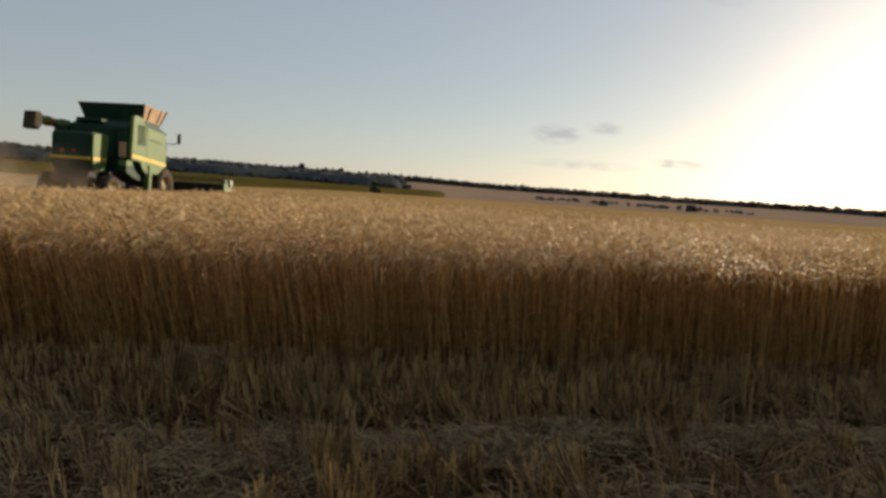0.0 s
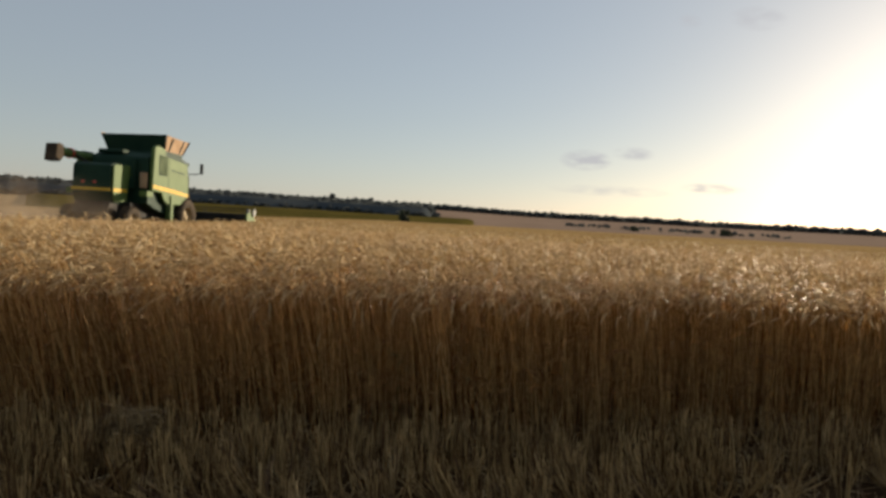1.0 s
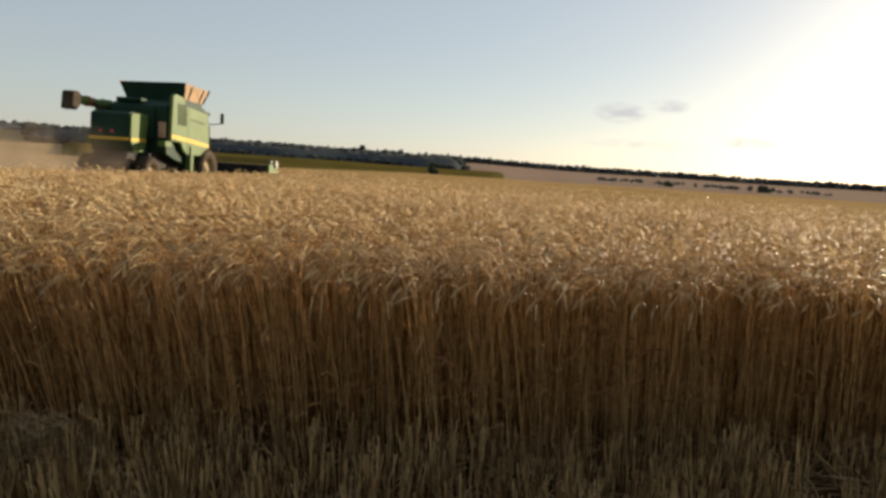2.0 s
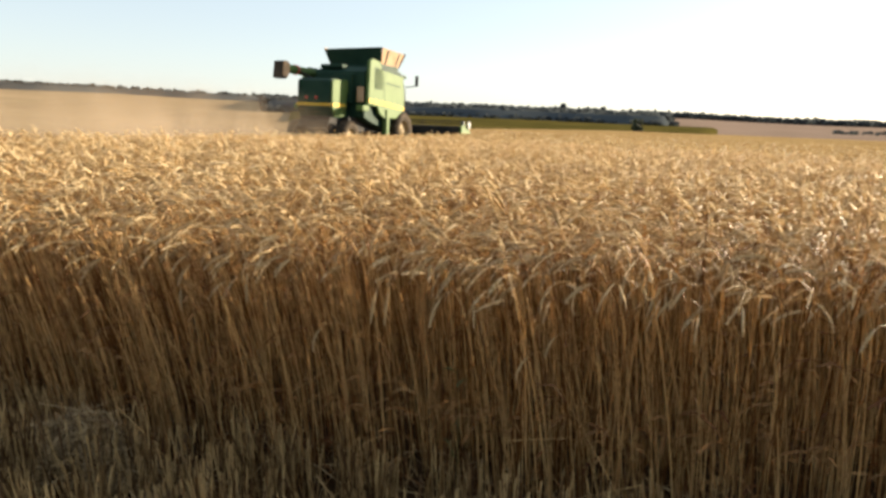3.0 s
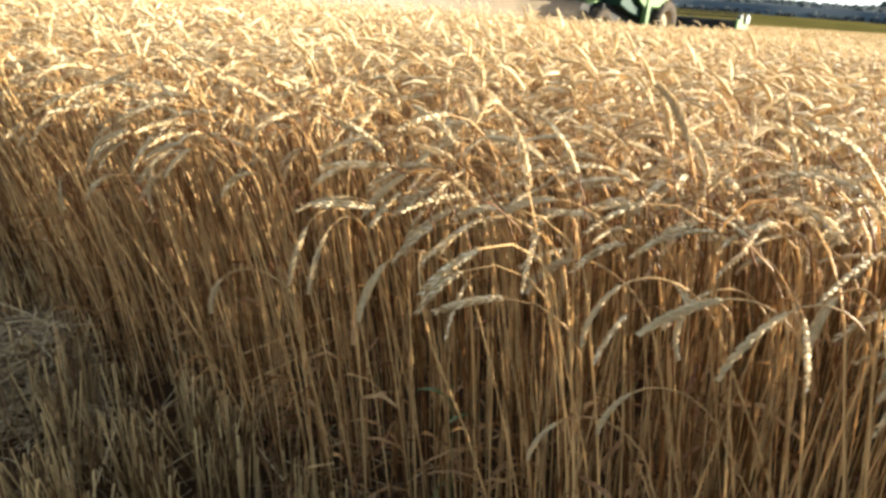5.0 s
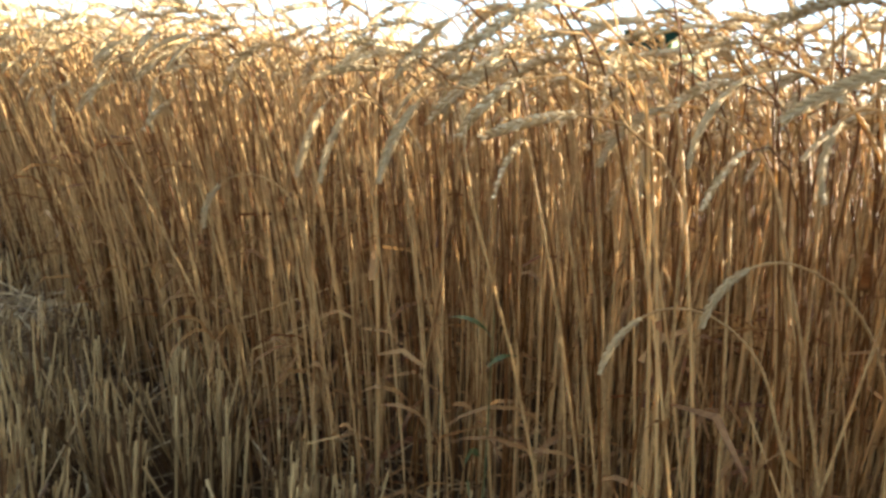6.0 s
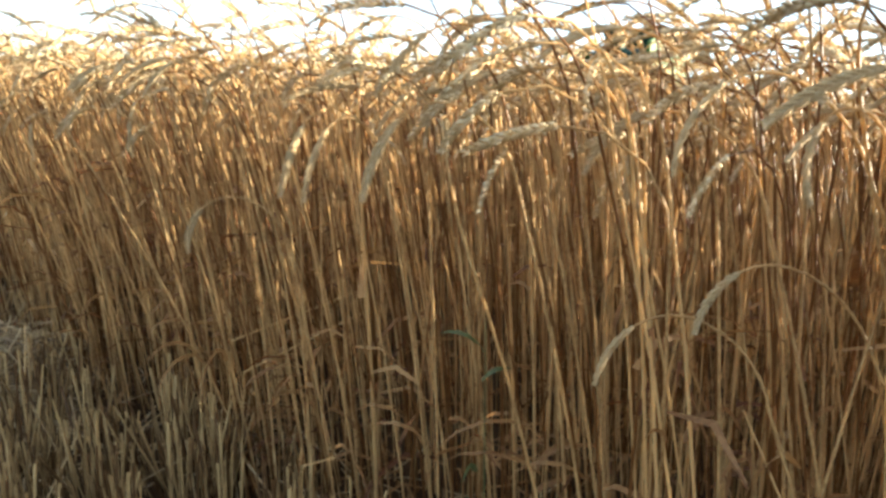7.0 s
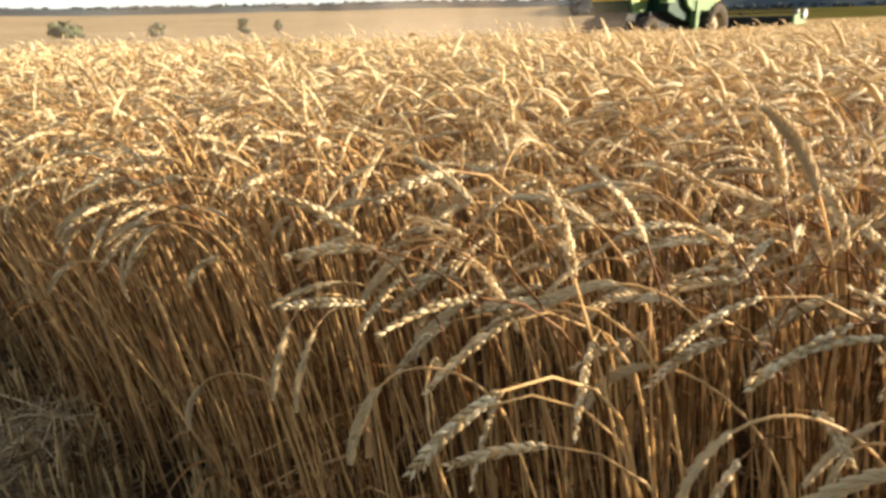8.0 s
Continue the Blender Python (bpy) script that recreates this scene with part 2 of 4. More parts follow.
def polar_sheet(name, r0, r1, b0, b1, nr, nb, lift, material, wave=0.0):
    """A piece of the land between two distances and two bearings (degrees, west positive)."""
    rr = np.geomspace(max(r0, 0.5), r1, nr)
    bb = np.radians(np.linspace(b0, b1, nb))
    R, B = np.meshgrid(rr, bb, indexing="ij")
    R = R * (1 + wave * np.sin(B * 31 + 1.3))
    X, Y = -R * np.sin(B), R * np.cos(B)
    Z = land(X, Y) + lift
    for rim in (Z[0], Z[-1], Z[:, 0], Z[:, -1]):
        rim -= lift + 0.3
    v = np.stack([X, Y, Z], -1).reshape(-1, 3)
    i, j = np.meshgrid(np.arange(nr - 1), np.arange(nb - 1), indexing="ij")
    a = (i * nb + j).ravel()
    return mesh_object(name, v, np.stack([a, a + 1, a + nb + 1, a + nb], 1), material)


def full_ground():
    rr = np.concatenate([[0.0], np.geomspace(1.0, 4500, 90)])
    bb = np.linspace(0, 2 * np.pi, 145)[:-1]
    R, B = np.meshgrid(rr, bb, indexing="ij")
    X, Y = -R * np.sin(B), R * np.cos(B)
    Z = land(X, Y)
    v = np.stack([X, Y, Z], -1).reshape(-1, 3)
    nb = len(bb)
    i, j = np.meshgrid(np.arange(len(rr) - 1), np.arange(nb), indexing="ij")
    a, b = (i * nb + j).ravel(), (i * nb + (j + 1) % nb).ravel()
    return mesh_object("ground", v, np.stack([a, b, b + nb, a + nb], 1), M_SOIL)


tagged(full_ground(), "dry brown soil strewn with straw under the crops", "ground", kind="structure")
tagged(polar_sheet("stubble_ground", 15, 1500, 20, 178, 60, 60, 0.05, M_STUBBLE_FAR), "pale golden harvested stubble field reaching to the hill", "field", kind="structure")
tagged(polar_sheet("sunflower_strip", 185, 296, -1.5, 34, 30, 40, 1.2, M_SUNFLOWER, 0.01), "olive and yellow sunflower field beyond the wheat", "field", kind="structure")
tagged(polar_sheet("pale_field", 190, 900, -75, 3.6, 30, 40, 0.5, M_PALE_FIELD, 0.01), "pale harvested field below the tree line", "field", kind="structure")

tagged(polar_sheet("wooded_slope", 290, 930, 2.5, 36, 30, 60, 4.4, M_HAZY_WOODFLOOR, 0.015), "dark wooded slope beyond the sunflower field", "woods", kind="structure")
tagged(polar_sheet("wooded_slope", 600, 930, 36, 90, 20, 60, 4.4, M_HAZY_WOODFLOOR, 0.02), "dark wooded crest above the stubble hill", "woods", kind="structure")

# ---- wheat ----
rng = np.random.default_rng(7)


def field_noise(x, y, s):
    return (np.sin(x * s * 1.7 + 0.6) * np.cos(y * s * 1.3 + 1.1) + np.sin((x + y) * s * 0.9 + 2.0) + np.cos((x - 1.6 * y) * s * 2.1)) / 3


def edge_y(x):
    """The cut edge, which bends a little towards the west."""
    return EDGE_Y + EDGE_M * np.maximum(x, -0.3) + 0.08 * np.minimum(x + 0.3, 0)


def edge_depth(x, y):
    """How far inside the standing wheat a place is, from the ragged cut edge."""
    d = (y - edge_y(x)) * EDGE_N[1]
    return d + 0.05 * np.sin(x * 3.1) + 0.035 * np.sin(x * 8.3 + 1.0)


def standing(x, y):
    return ((edge_depth(x, y) > 0) & (x > SWATH_X + 0.15 * np.sin(y * 1.9)) & (y < HEADER_Y)) | ((y >= HEADER_Y) & (x > -17.0))


def centre_lines(x, y, height, lean, lean_az, nod, nod_az, ear_len, k_stem, k_ear, from_z=0.0, neck=0.17):
    """Axes of stalks: points of the stem and of the ear, with the plane in which each one nods."""
    n = len(x)
    straight = np.maximum(height - 0.085, 0.2)
    s_stem = np.concatenate([np.linspace(0, 1, k_stem - 4)[:-1], 1 + np.linspace(0, 1, 11 if k_stem > 9 else 5)]) if k_stem > 5 else np.concatenate([[0, 1], 1 + np.linspace(0, 1, k_stem - 1)[1:]])
    d_nod = np.stack([np.cos(nod_az), np.sin(nod_az)], 1)
    d_lean = np.stack([np.cos(lean_az), np.sin(lean_az)], 1)
    pts = np.zeros((n, len(s_stem), 3))
    tan = np.zeros((n, len(s_stem), 3))
    base = np.stack([x, y, np.zeros(n)], 1)
    lean_xy = d_lean * np.tan(lean)[:, None]
    zero = from_z / straight if np.ndim(from_z) else np.full(n, from_z) / straight
    prev_s = None
    for k, s in enumerate(s_stem):
        if s <= 1.0:
            ss = zero + (1 - zero) * s
            h = straight * ss
            p = base.copy()
            p[:, :2] += lean_xy * (h * (0.6 + 0.4 * ss))[:, None]
            p[:, 2] = h
            pts[:, k] = p
            t = np.concatenate([lean_xy, np.ones((n, 1))], 1)
            tan[:, k] = t / np.linalg.norm(t, axis=1, keepdims=True)
        else:
            th = nod * (s - 1) ** 1.3
            thm = nod * ((s + prev_s) / 2 - 1) ** 1.3
            ds = neck * (s - prev_s)
            p = pts[:, k - 1].copy()
            p[:, :2] += d_nod * (np.sin(thm) * ds)[:, None] + lean_xy * (np.maximum(np.cos(thm), 0) * ds)[:, None]
            p[:, 2] += np.cos(thm) * ds
            pts[:, k] = p
            tan[:, k, :2] = d_nod * np.sin(th)[:, None]
            tan[:, k, 2] = np.cos(th)
        prev_s = s
    ear = np.zeros((n, k_ear, 3))
    etan = np.zeros((n, k_ear, 3))
    bend = rng.uniform(0.25, 0.95, n)
    p = pts[:, -1].copy()
    for k in range(k_ear):
        th = nod + bend * k / max(k_ear - 1, 1)
        t = np.concatenate([d_nod * np.sin(th)[:, None], np.cos(th)[:, None]], 1)
        if k:
            p = p + t * (ear_len / (k_ear - 1))[:, None]
        ear[:, k], etan[:, k] = p, t
    side = np.stack([-d_nod[:, 1], d_nod[:, 0], np.zeros(n)], 1)
    return pts, tan, ear, etan, side


def tubes(P, T, side, rad, sides):
    """Tubes along axes P (n, k, 3) with radii rad (n, k)."""
    n, k, _ = P.shape
    s = np.broadcast_to(side[:, None], P.shape)
    u = np.cross(T, s)
    u /= np.maximum(np.linalg.norm(u, axis=2, keepdims=True), 1e-6)
    a = np.arange(sides) * 2 * np.pi / sides
    V = P[:, :, None] + rad[:, :, None, None] * (np.cos(a)[None, None, :, None] * s[:, :, None] + np.sin(a)[None, None, :, None] * u[:, :, None])
    idx = np.arange(n * k * sides).reshape(n, k, sides)
    A, B = idx[:, :-1], idx[:, 1:]
    F = np.stack([A, np.roll(A, -1, 2), np.roll(B, -1, 2), B], -1).reshape(-1, 4)
    return V.reshape(-1, 3), F


def grains(E, ET, side, levels, size, rows=2):
    """Husked grains in two ranks along each ear: pointed six-cornered bodies."""
    n, k, _ = E.shape
    out = []
    roll = rng.uniform(0, np.pi, n)
    for lv in range(levels):
        f = (lv + 0.35) / levels * (k - 1)
        i = min(int(f), k - 2)
        w = f - i
        c = E[:, i] * (1 - w) + E[:, i + 1] * w
        t = ET[:, i]
        u = np.cross(t, side)
        sw = 0.62 + 0.38 * np.sin(np.pi * min(1.0, (lv + 1.2) / (levels + 0.6)))
        for r in range(rows):
            sg = 1 if r == 0 else -1
            a = roll + (0.25 if lv % 2 else -0.25)
            o = (np.cos(a)[:, None] * side + np.sin(a)[:, None] * u) * sg
            q = np.cross(t, o)
            L, W = size * 1.45 * sw, size * 0.30 * sw
            cc = c + o * (W * 0.75)[:, None] + t * (L * 0.12 * sg)[:, None]
            d = t + o * 0.38
            d /= np.linalg.norm(d, axis=1, keepdims=True)
            ring = cc - d * (L * 0.05)[:, None]
            out.append(np.stack([cc - d * (L * 0.5)[:, None], cc + d * (L * 0.62)[:, None], ring + o * W[:, None], ring + q * W[:, None], ring - o * W[:, None], ring - q * W[:, None]], 1))
    V = np.stack(out, 1).reshape(-1, 6, 3)
    m = len(V)
    tri = np.array([(0, 3, 2), (0, 4, 3), (0, 5, 4), (0, 2, 5), (1, 2, 3), (1, 3, 4), (1, 4, 5), (1, 5, 2)])
    F = (np.arange(m)[:, None, None] * 6 + tri[None]).reshape(-1, 3)
    return V.reshape(-1, 3), F


def blades(base, az, length, width, droop, k=4):
    """Dry leaves: narrow blades that rise, arch over and hang."""
    n = len(base)
    d = np.stack([np.cos(az), np.sin(az), np.zeros(n)], 1)
    s = np.stack([-d[:, 1], d[:, 0], np.zeros(n)], 1)
    P, p = [], base.copy()
    for i in range(k):
        th = 0.35 + droop * i / (k - 1)
        if i:
            p = p + (d * np.sin(th)[:, None] + np.array([0, 0, 1.0]) * np.cos(th)[:, None]) * (length / (k - 1))[:, None]
        w = width * (1 - 0.92 * (i / (k - 1)) ** 2)
        tw = s * np.cos(0.7 * i) + np.array([0, 0, 1.0]) * np.sin(0.7 * i)
        P.append(np.stack([p - tw * w[:, None], p + tw * w[:, None]], 1))
    V = np.stack(P, 1)
    idx = np.arange(n * k * 2).reshape(n, k, 2)
    F = np.stack([idx[:, :-1, 0], idx[:, :-1, 1], idx[:, 1:, 1], idx[:, 1:, 0]], -1).reshape(-1, 4)
    return V.reshape(-1, 3), F


def scatter(x0, x1, y0, y1, density, keep, rows=0.0):
    n = int((x1 - x0) * (y1 - y0) * density)
    x, y = rng.uniform(x0, x1, n), rng.uniform(y0, y1, n)
    if rows:
        d = (y - EDGE_M * x) * EDGE_N[1]
        nd = np.round(d / rows) * rows + rng.normal(0, rows * 0.17, n)
        y = y + (nd - d) / EDGE_N[1]
    ok = keep(x, y)
    return x[ok], y[ok]


def habit(x, y):
    """Height, lean and nod of each stalk; the ears hang mostly down the wind, to the south-west."""
    n = len(x)
    height = 0.834 + 0.035 * field_noise(x, y, 1.1) + rng.normal(0, 0.042, n)
    height += (rng.random(n) < 0.05) * rng.uniform(0.02, 0.07, n)
    spread = 0.075 + (rng.random(n) < 0.08) * 0.08
    pull = np.interp(x, [-6, -3.5, -1.2, -0.2, 1.0], [0.14, 0.20, 0.23, 0.14, 0.07]) * np.interp(edge_depth(x, y), [0, 0.5, 1.2], [1.0, 0.7, 0.5])
    lx = -0.70 * pull + rng.normal(0, 1, n) * spread
    ly = -0.62 * pull + rng.normal(0, 1, n) * spread
    lean, lean_az = np.arctan(np.hypot(lx, ly)), np.arctan2(ly, lx)
    nod = np.clip(rng.normal(1.65, 0.45, n), 0.25, 2.7)
    up = rng.random(n) < 0.08
    nod[up] = rng.uniform(0.15, 0.8, up.sum())
    nod_az = np.radians(215) + rng.normal(0, 0.75, n)
    turn = rng.random(n) < 0.18
    nod_az[turn] = rng.uniform(0, 2 * np.pi, turn.sum())
    ear_len = rng.uniform(0.065, 0.098, n)
    return height, lean, lean_az, nod, nod_az, ear_len


def join(chunks):
    vs, fs, o = [], [], 0
    for v, f in chunks:
        vs.append(v)
        fs.append(f + o)
        o += len(v)
    return np.concatenate(vs), np.concatenate(fs)


def wheat(name, x, y, k_stem, stem_sides, k_ear, ear_sides, r_stem, r_ear, levels=0, leaf_share=0.0, from_z=0.0, label="", ear_scale=1.0):
    """One stand of wheat: stems, ears and dry leaves, each one mesh of uncounted pieces."""
    h, lean, laz, nod, naz, el_ = habit(x, y)
    el_ = el_ * ear_scale
    P, T, E, ET, S = centre_lines(x, y, h, lean, laz, nod, naz, el_, k_stem, k_ear, from_z)
    root = thing(name, label, "wheat", Matrix(), kind="stuff")
    n = len(x)
    r = r_stem * rng.uniform(0.75, 1.3, n)[:, None] * np.linspace(1.0, 0.55, P.shape[1])[None]
    ob = mesh_object("stems", *tubes(P, T, S, r, stem_sides), M_STEM)
    ob.parent = root
    prof = np.interp(np.linspace(0, 1, k_ear), [0, 0.15, 0.6, 1.0], [0.45, 0.95, 1.0, 0.22])
    if levels:
        v, f = grains(E, ET, S, levels, 0.0040 + el_ * 0.070)
        ob = mesh_object("ears", v, f, M_EAR, smooth=False)
    else:
        rr = r_ear * rng.uniform(0.8, 1.2, n)[:, None] * prof[None]
        if k_ear > 4:
            rr = rr * np.where(np.arange(k_ear) % 2, 1.12, 0.86)[None]
        ob = mesh_object("ears", *tubes(E, ET, S, rr, ear_sides), M_EAR, smooth=False)
    ob.parent = root
    if leaf_share:
        m = int(n * leaf_share)
        pick = rng.integers(0, n, m)
        zz = 0.04 + 0.58 * rng.random(m) ** 1.6
        base = np.stack([x[pick], y[pick], zz], 1)
        base[:, :2] += np.stack([np.cos(laz[pick]), np.sin(laz[pick])], 1) * (np.tan(lean[pick]) * zz * 0.8)[:, None]
        v, f = blades(base, rng.uniform(0, 6.28, m), rng.uniform(0.08, 0.22, m), rng.uniform(0.0025, 0.0055, m), rng.uniform(1.2, 2.9, m))
        ob = mesh_object("leaves", v, f, M_LEAF)
        ob.parent = root
    return root


def near(x, y):
    return np.hypot(x, y - 4.0)


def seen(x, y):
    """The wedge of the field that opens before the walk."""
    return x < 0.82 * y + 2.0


NEAR_X0, NEAR_X1 = -3.3, 2.1
x, y = scatter(NEAR_X0, NEAR_X1, 3.6, 6.6, 520, lambda x, y: standing(x, y) & (edge_depth(x, y) < 0.75), 0.13)
wheat("wheat_edge", x, y, 9, 5, 8, 4, 0.0020, 0.006, levels=12, leaf_share=1.0, label="ripe golden wheat standing along the cut edge of the field")
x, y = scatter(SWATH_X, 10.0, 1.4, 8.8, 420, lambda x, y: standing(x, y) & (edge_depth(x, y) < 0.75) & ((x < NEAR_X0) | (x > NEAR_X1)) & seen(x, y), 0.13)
wheat("wheat_edge", x, y, 6, 3, 6, 4, 0.0023, 0.0058, leaf_share=0.5, label="ripe golden wheat farther along the cut edge of the field")
x, y = scatter(-6.0, 4.2, 3.0, 9.0, 420, lambda x, y: standing(x, y) & (edge_depth(x, y) >= 0.75) & (edge_depth(x, y) < 2.3), 0.13)
wheat("wheat_stand", x, y, 6, 3, 7, 4, 0.0017, 0.0055, leaf_share=0.2, label="dense ripe wheat behind the cut edge with nodding ears")
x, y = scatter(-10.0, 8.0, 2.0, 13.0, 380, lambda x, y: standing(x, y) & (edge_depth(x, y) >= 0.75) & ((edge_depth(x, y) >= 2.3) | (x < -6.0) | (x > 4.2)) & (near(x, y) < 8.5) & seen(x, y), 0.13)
wheat("wheat_stand", x, y, 3, 3, 5, 3, 0.0024, 0.0062, from_z=0.50, label="ripe wheat with pale nodding ears in the open field")
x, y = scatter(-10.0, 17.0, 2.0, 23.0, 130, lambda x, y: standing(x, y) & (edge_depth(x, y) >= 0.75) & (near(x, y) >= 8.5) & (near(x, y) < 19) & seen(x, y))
wheat("wheat_stand", x, y, 2, 3, 4, 3, 0.003, 0.0088, from_z=0.6, label="ripe wheat rolling away across the open field", ear_scale=1.15)
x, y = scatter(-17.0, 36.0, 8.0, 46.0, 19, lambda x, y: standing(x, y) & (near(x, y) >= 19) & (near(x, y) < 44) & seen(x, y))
wheat("wheat_stand", x, y, 2, 3, 3, 3, 0.004, 0.018, from_z=0.6, label="distant ripe wheat across the open field", ear_scale=1.5)


def canopy(name, y_to, label):
    """The mass of the standing crop below the ears, a rough sheet that reaches the far end of the field."""
    ds = np.concatenate([np.array([1.9, 2.0, 2.4]), np.arange(2.8, 12, 0.35), np.geomspace(12.4, y_to, 90)])
    ts = np.concatenate([-np.geomspace(170, 12, 30), np.linspace(-11.6, 20, 80), np.geomspace(20.5, 220, 40)])
    D, TT = np.meshgrid(ds, ts, indexing="ij")
    X = TT * EDGE_T[0] - 0 * D
    Y = edge_y(X) + D / EDGE_N[1]
    top = np.interp(D, [1.9, 2.0, 2.4, 12, 30, 60], [0.0, 0.48, 0.64, 0.70, 0.79, 0.87])
    Z = top + 0.05 * (rng.random(D.shape) - 0.5) + 0.02 * field_noise(X, Y, 1.1)
    v = np.stack([X, Y, Z], -1).reshape(-1, 3)
    nt = len(ts)
    i, j = np.meshgrid(np.arange(len(ds) - 1), np.arange(nt - 1), indexing="ij")
    a = (i * nt + j).ravel()
    F = np.stack([a, a + 1, a + nt + 1, a + nt], 1)
    c = v[F].mean(1)
    ok = ((c[:, 0] > SWATH_X + 0.3) & (c[:, 1] < HEADER_Y)) | ((c[:, 1] >= HEADER_Y) & (c[:, 0] > -17))
    return tagged(mesh_object(name, v, F[ok], M_CANOPY), label, "wheat", kind="stuff")


canopy("wheat_mass", 136, "golden mass of ripe wheat reaching to the far field end")


# ---- stubble and straw before the edge ----
def stubble(cx, cy, per, label, sides=5):
    """Cut stalks in tufts: each tuft has its own height and lean, and its stalks differ a little from that."""
    m = len(cx)
    d0 = edge_depth(cx, cy)
    count = np.maximum(2, rng.poisson(per, m))
    k = np.repeat(np.arange(m), count)
    n = len(k)
    wide = rng.uniform(0.010, 0.026, m)
    x, y = cx[k] + rng.normal(0, 1, n) * wide[k], cy[k] + rng.normal(0, 1, n) * wide[k]
    ok = edge_depth(x, y) < 0.02
    k, x, y = k[ok], x[ok], y[ok]
    n = len(k)
    tall = rng.uniform(0.14, 0.27, m) * (1.0 + 0.2 * field_noise(cx, cy, 2.0))
    trod = (d0 < -0.6) & (rng.random(m) < 0.75)
    tilt, az0 = np.abs(rng.normal(0, 0.10, m)) + trod * rng.uniform(0.1, 0.95, m), 3.6 + 1.6 * field_noise(cx, cy, 2.3) + rng.normal(0, 0.9, m)
    h = tall[k] * rng.uniform(0.78, 1.12, n)
    lx = np.cos(az0)[k] * np.tan(tilt)[k] + rng.normal(0, 0.10, n)
    ly = np.sin(az0)[k] * np.tan(tilt)[k] + rng.normal(0, 0.10, n)
    stray = rng.random(n) < 0.07
    lx = lx + stray * rng.normal(0, 0.7, n)
    ly = ly + stray * rng.normal(0, 0.7, n)
    d = np.stack([lx, ly, np.ones(n)], 1)
    d /= np.linalg.norm(d, axis=1, keepdims=True)
    az = np.arctan2(ly, lx)
    b = np.stack([x, y, np.full(n, -0.005)], 1)
    P = np.stack([b, b + d * h[:, None]], 1)
    T = np.repeat(d[:, None], 2, 1)
    S = np.stack([-np.sin(az), np.cos(az), np.zeros(n)], 1)
    r = np.repeat(rng.uniform(0.0012, 0.0024, n)[:, None], 2, 1)
    r[:, 1] *= 1.12
    return tagged(mesh_object("stubble", *tubes(P, T, S, r, sides), M_STUB), label, "stubble", kind="stuff")


def cut_ground(x, y):
    d = edge_depth(x, y)
    trod = np.exp(-((d + 1.2 + 0.12 * np.sin(x * 2)) / 0.22) ** 2) * 0.75
    return (d < 0.02) & (x > -14) & (rng.random(len(x)) > trod) & (field_noise(x, y, 3.7) + 0.5 * field_noise(x, y, 9.0) > -0.24 + rng.normal(0, 0.14, len(x)))


x, y = scatter(-3.2, 1.6, 2.4, 5.6, 190, lambda x, y: (edge_depth(x, y) < 0.0) & (edge_depth(x, y) > -0.95) & (rng.random(len(x)) < 0.85 + 0.6 * field_noise(x, y, 5.0)), 0.13)
stubble(x, y, 11, "thick tufts of pale cut stubble below the wheat edge", 5)
x, y = scatter(-6.5, 5.0, 0.4, 6.4, 100, lambda x, y: cut_ground(x, y) & (edge_depth(x, y) > -3.6) & ~((x > -3.2) & (x < 1.6) & (edge_depth(x, y) > -0.95)), 0.13)
stubble(x, y, 9, "short pale cut wheat stubble standing in rows", 4)
x, y = scatter(-14, 9, -4.5, 8, 22, lambda x, y: cut_ground(x, y) & ~((x > -6.5) & (x < 5.0) & (edge_depth(x, y) > -3.6)), 0.13)
stubble(x, y, 5, "short cut wheat stubble farther out on the field", 3)
x, y = scatter(-17, -10, 6.5, 32, 14, lambda x, y: (x < SWATH_X), 0.0)
stubble(x, y, 4, "fresh cut stubble behind the combine", 3)


def straws(x, y, z, length, label):
    n = len(x)
    az, tilt = rng.uniform(0, 6.28, n), rng.normal(0.05, 0.28, n)
    d = np.stack([np.cos(az) * np.cos(tilt), np.sin(az) * np.cos(tilt), np.sin(tilt)], 1)
    c = np.stack([x, y, z], 1)
    bend = np.stack([rng.normal(0, 1, n), rng.normal(0, 1, n), np.abs(rng.normal(0, 1, n))], 1) * (length * 0.06)[:, None]
    P = np.stack([c - d * length[:, None] / 2, c + bend, c + d * length[:, None] / 2], 1)
    P[:, :, 2] = np.maximum(P[:, :, 2], 0.004)
    T = np.repeat(d[:, None], 3, 1)
    S = np.stack([-np.sin(az), np.cos(az), np.zeros(n)], 1)
    r = np.repeat(rng.uniform(0.0010, 0.0024, n)[:, None], 3, 1)
    return tagged(mesh_object("loose_straw", *tubes(P, T, S, r, 3), M_LITTER), label, "straw", kind="stuff")


x, y = scatter(-5.5, 4, 0.8, 6.4, 260, lambda x, y: (edge_depth(x, y) < 0.25) & (edge_depth(x, y) > -3.4))
straws(x, y, rng.uniform(0.005, 0.06, len(x)), rng.uniform(0.06, 0.3, len(x)), "loose chopped straw lying between the stubble")


def windrow(depth, half, t0, t1, density, high, label):
    n = int((t1 - t0) * 2 * half * density)
    t, d = rng.uniform(t0, t1, n), rng.normal(0, half * 0.6, n)
    d2 = depth + d + 0.12 * np.sin(t * 1.9)
    x = t * EDGE_T[0] + d2 * EDGE_N[0]
    y = edge_y(x) + d2 / EDGE_N[1]
    lump = 0.55 + 0.45 * np.sin(t * 3.3 + 1) * np.sin(t * 1.3)
    z = rng.random(n) * high * lump * np.exp(-(d / (half * 0.8)) ** 2) + 0.01
    return straws(x, y, z, rng.uniform(0.06, 0.24, n), label)


windrow(-1.2, 0.22, -5.5, 4.0, 1700, 0.16, "low heaped windrow of pale threshed straw")
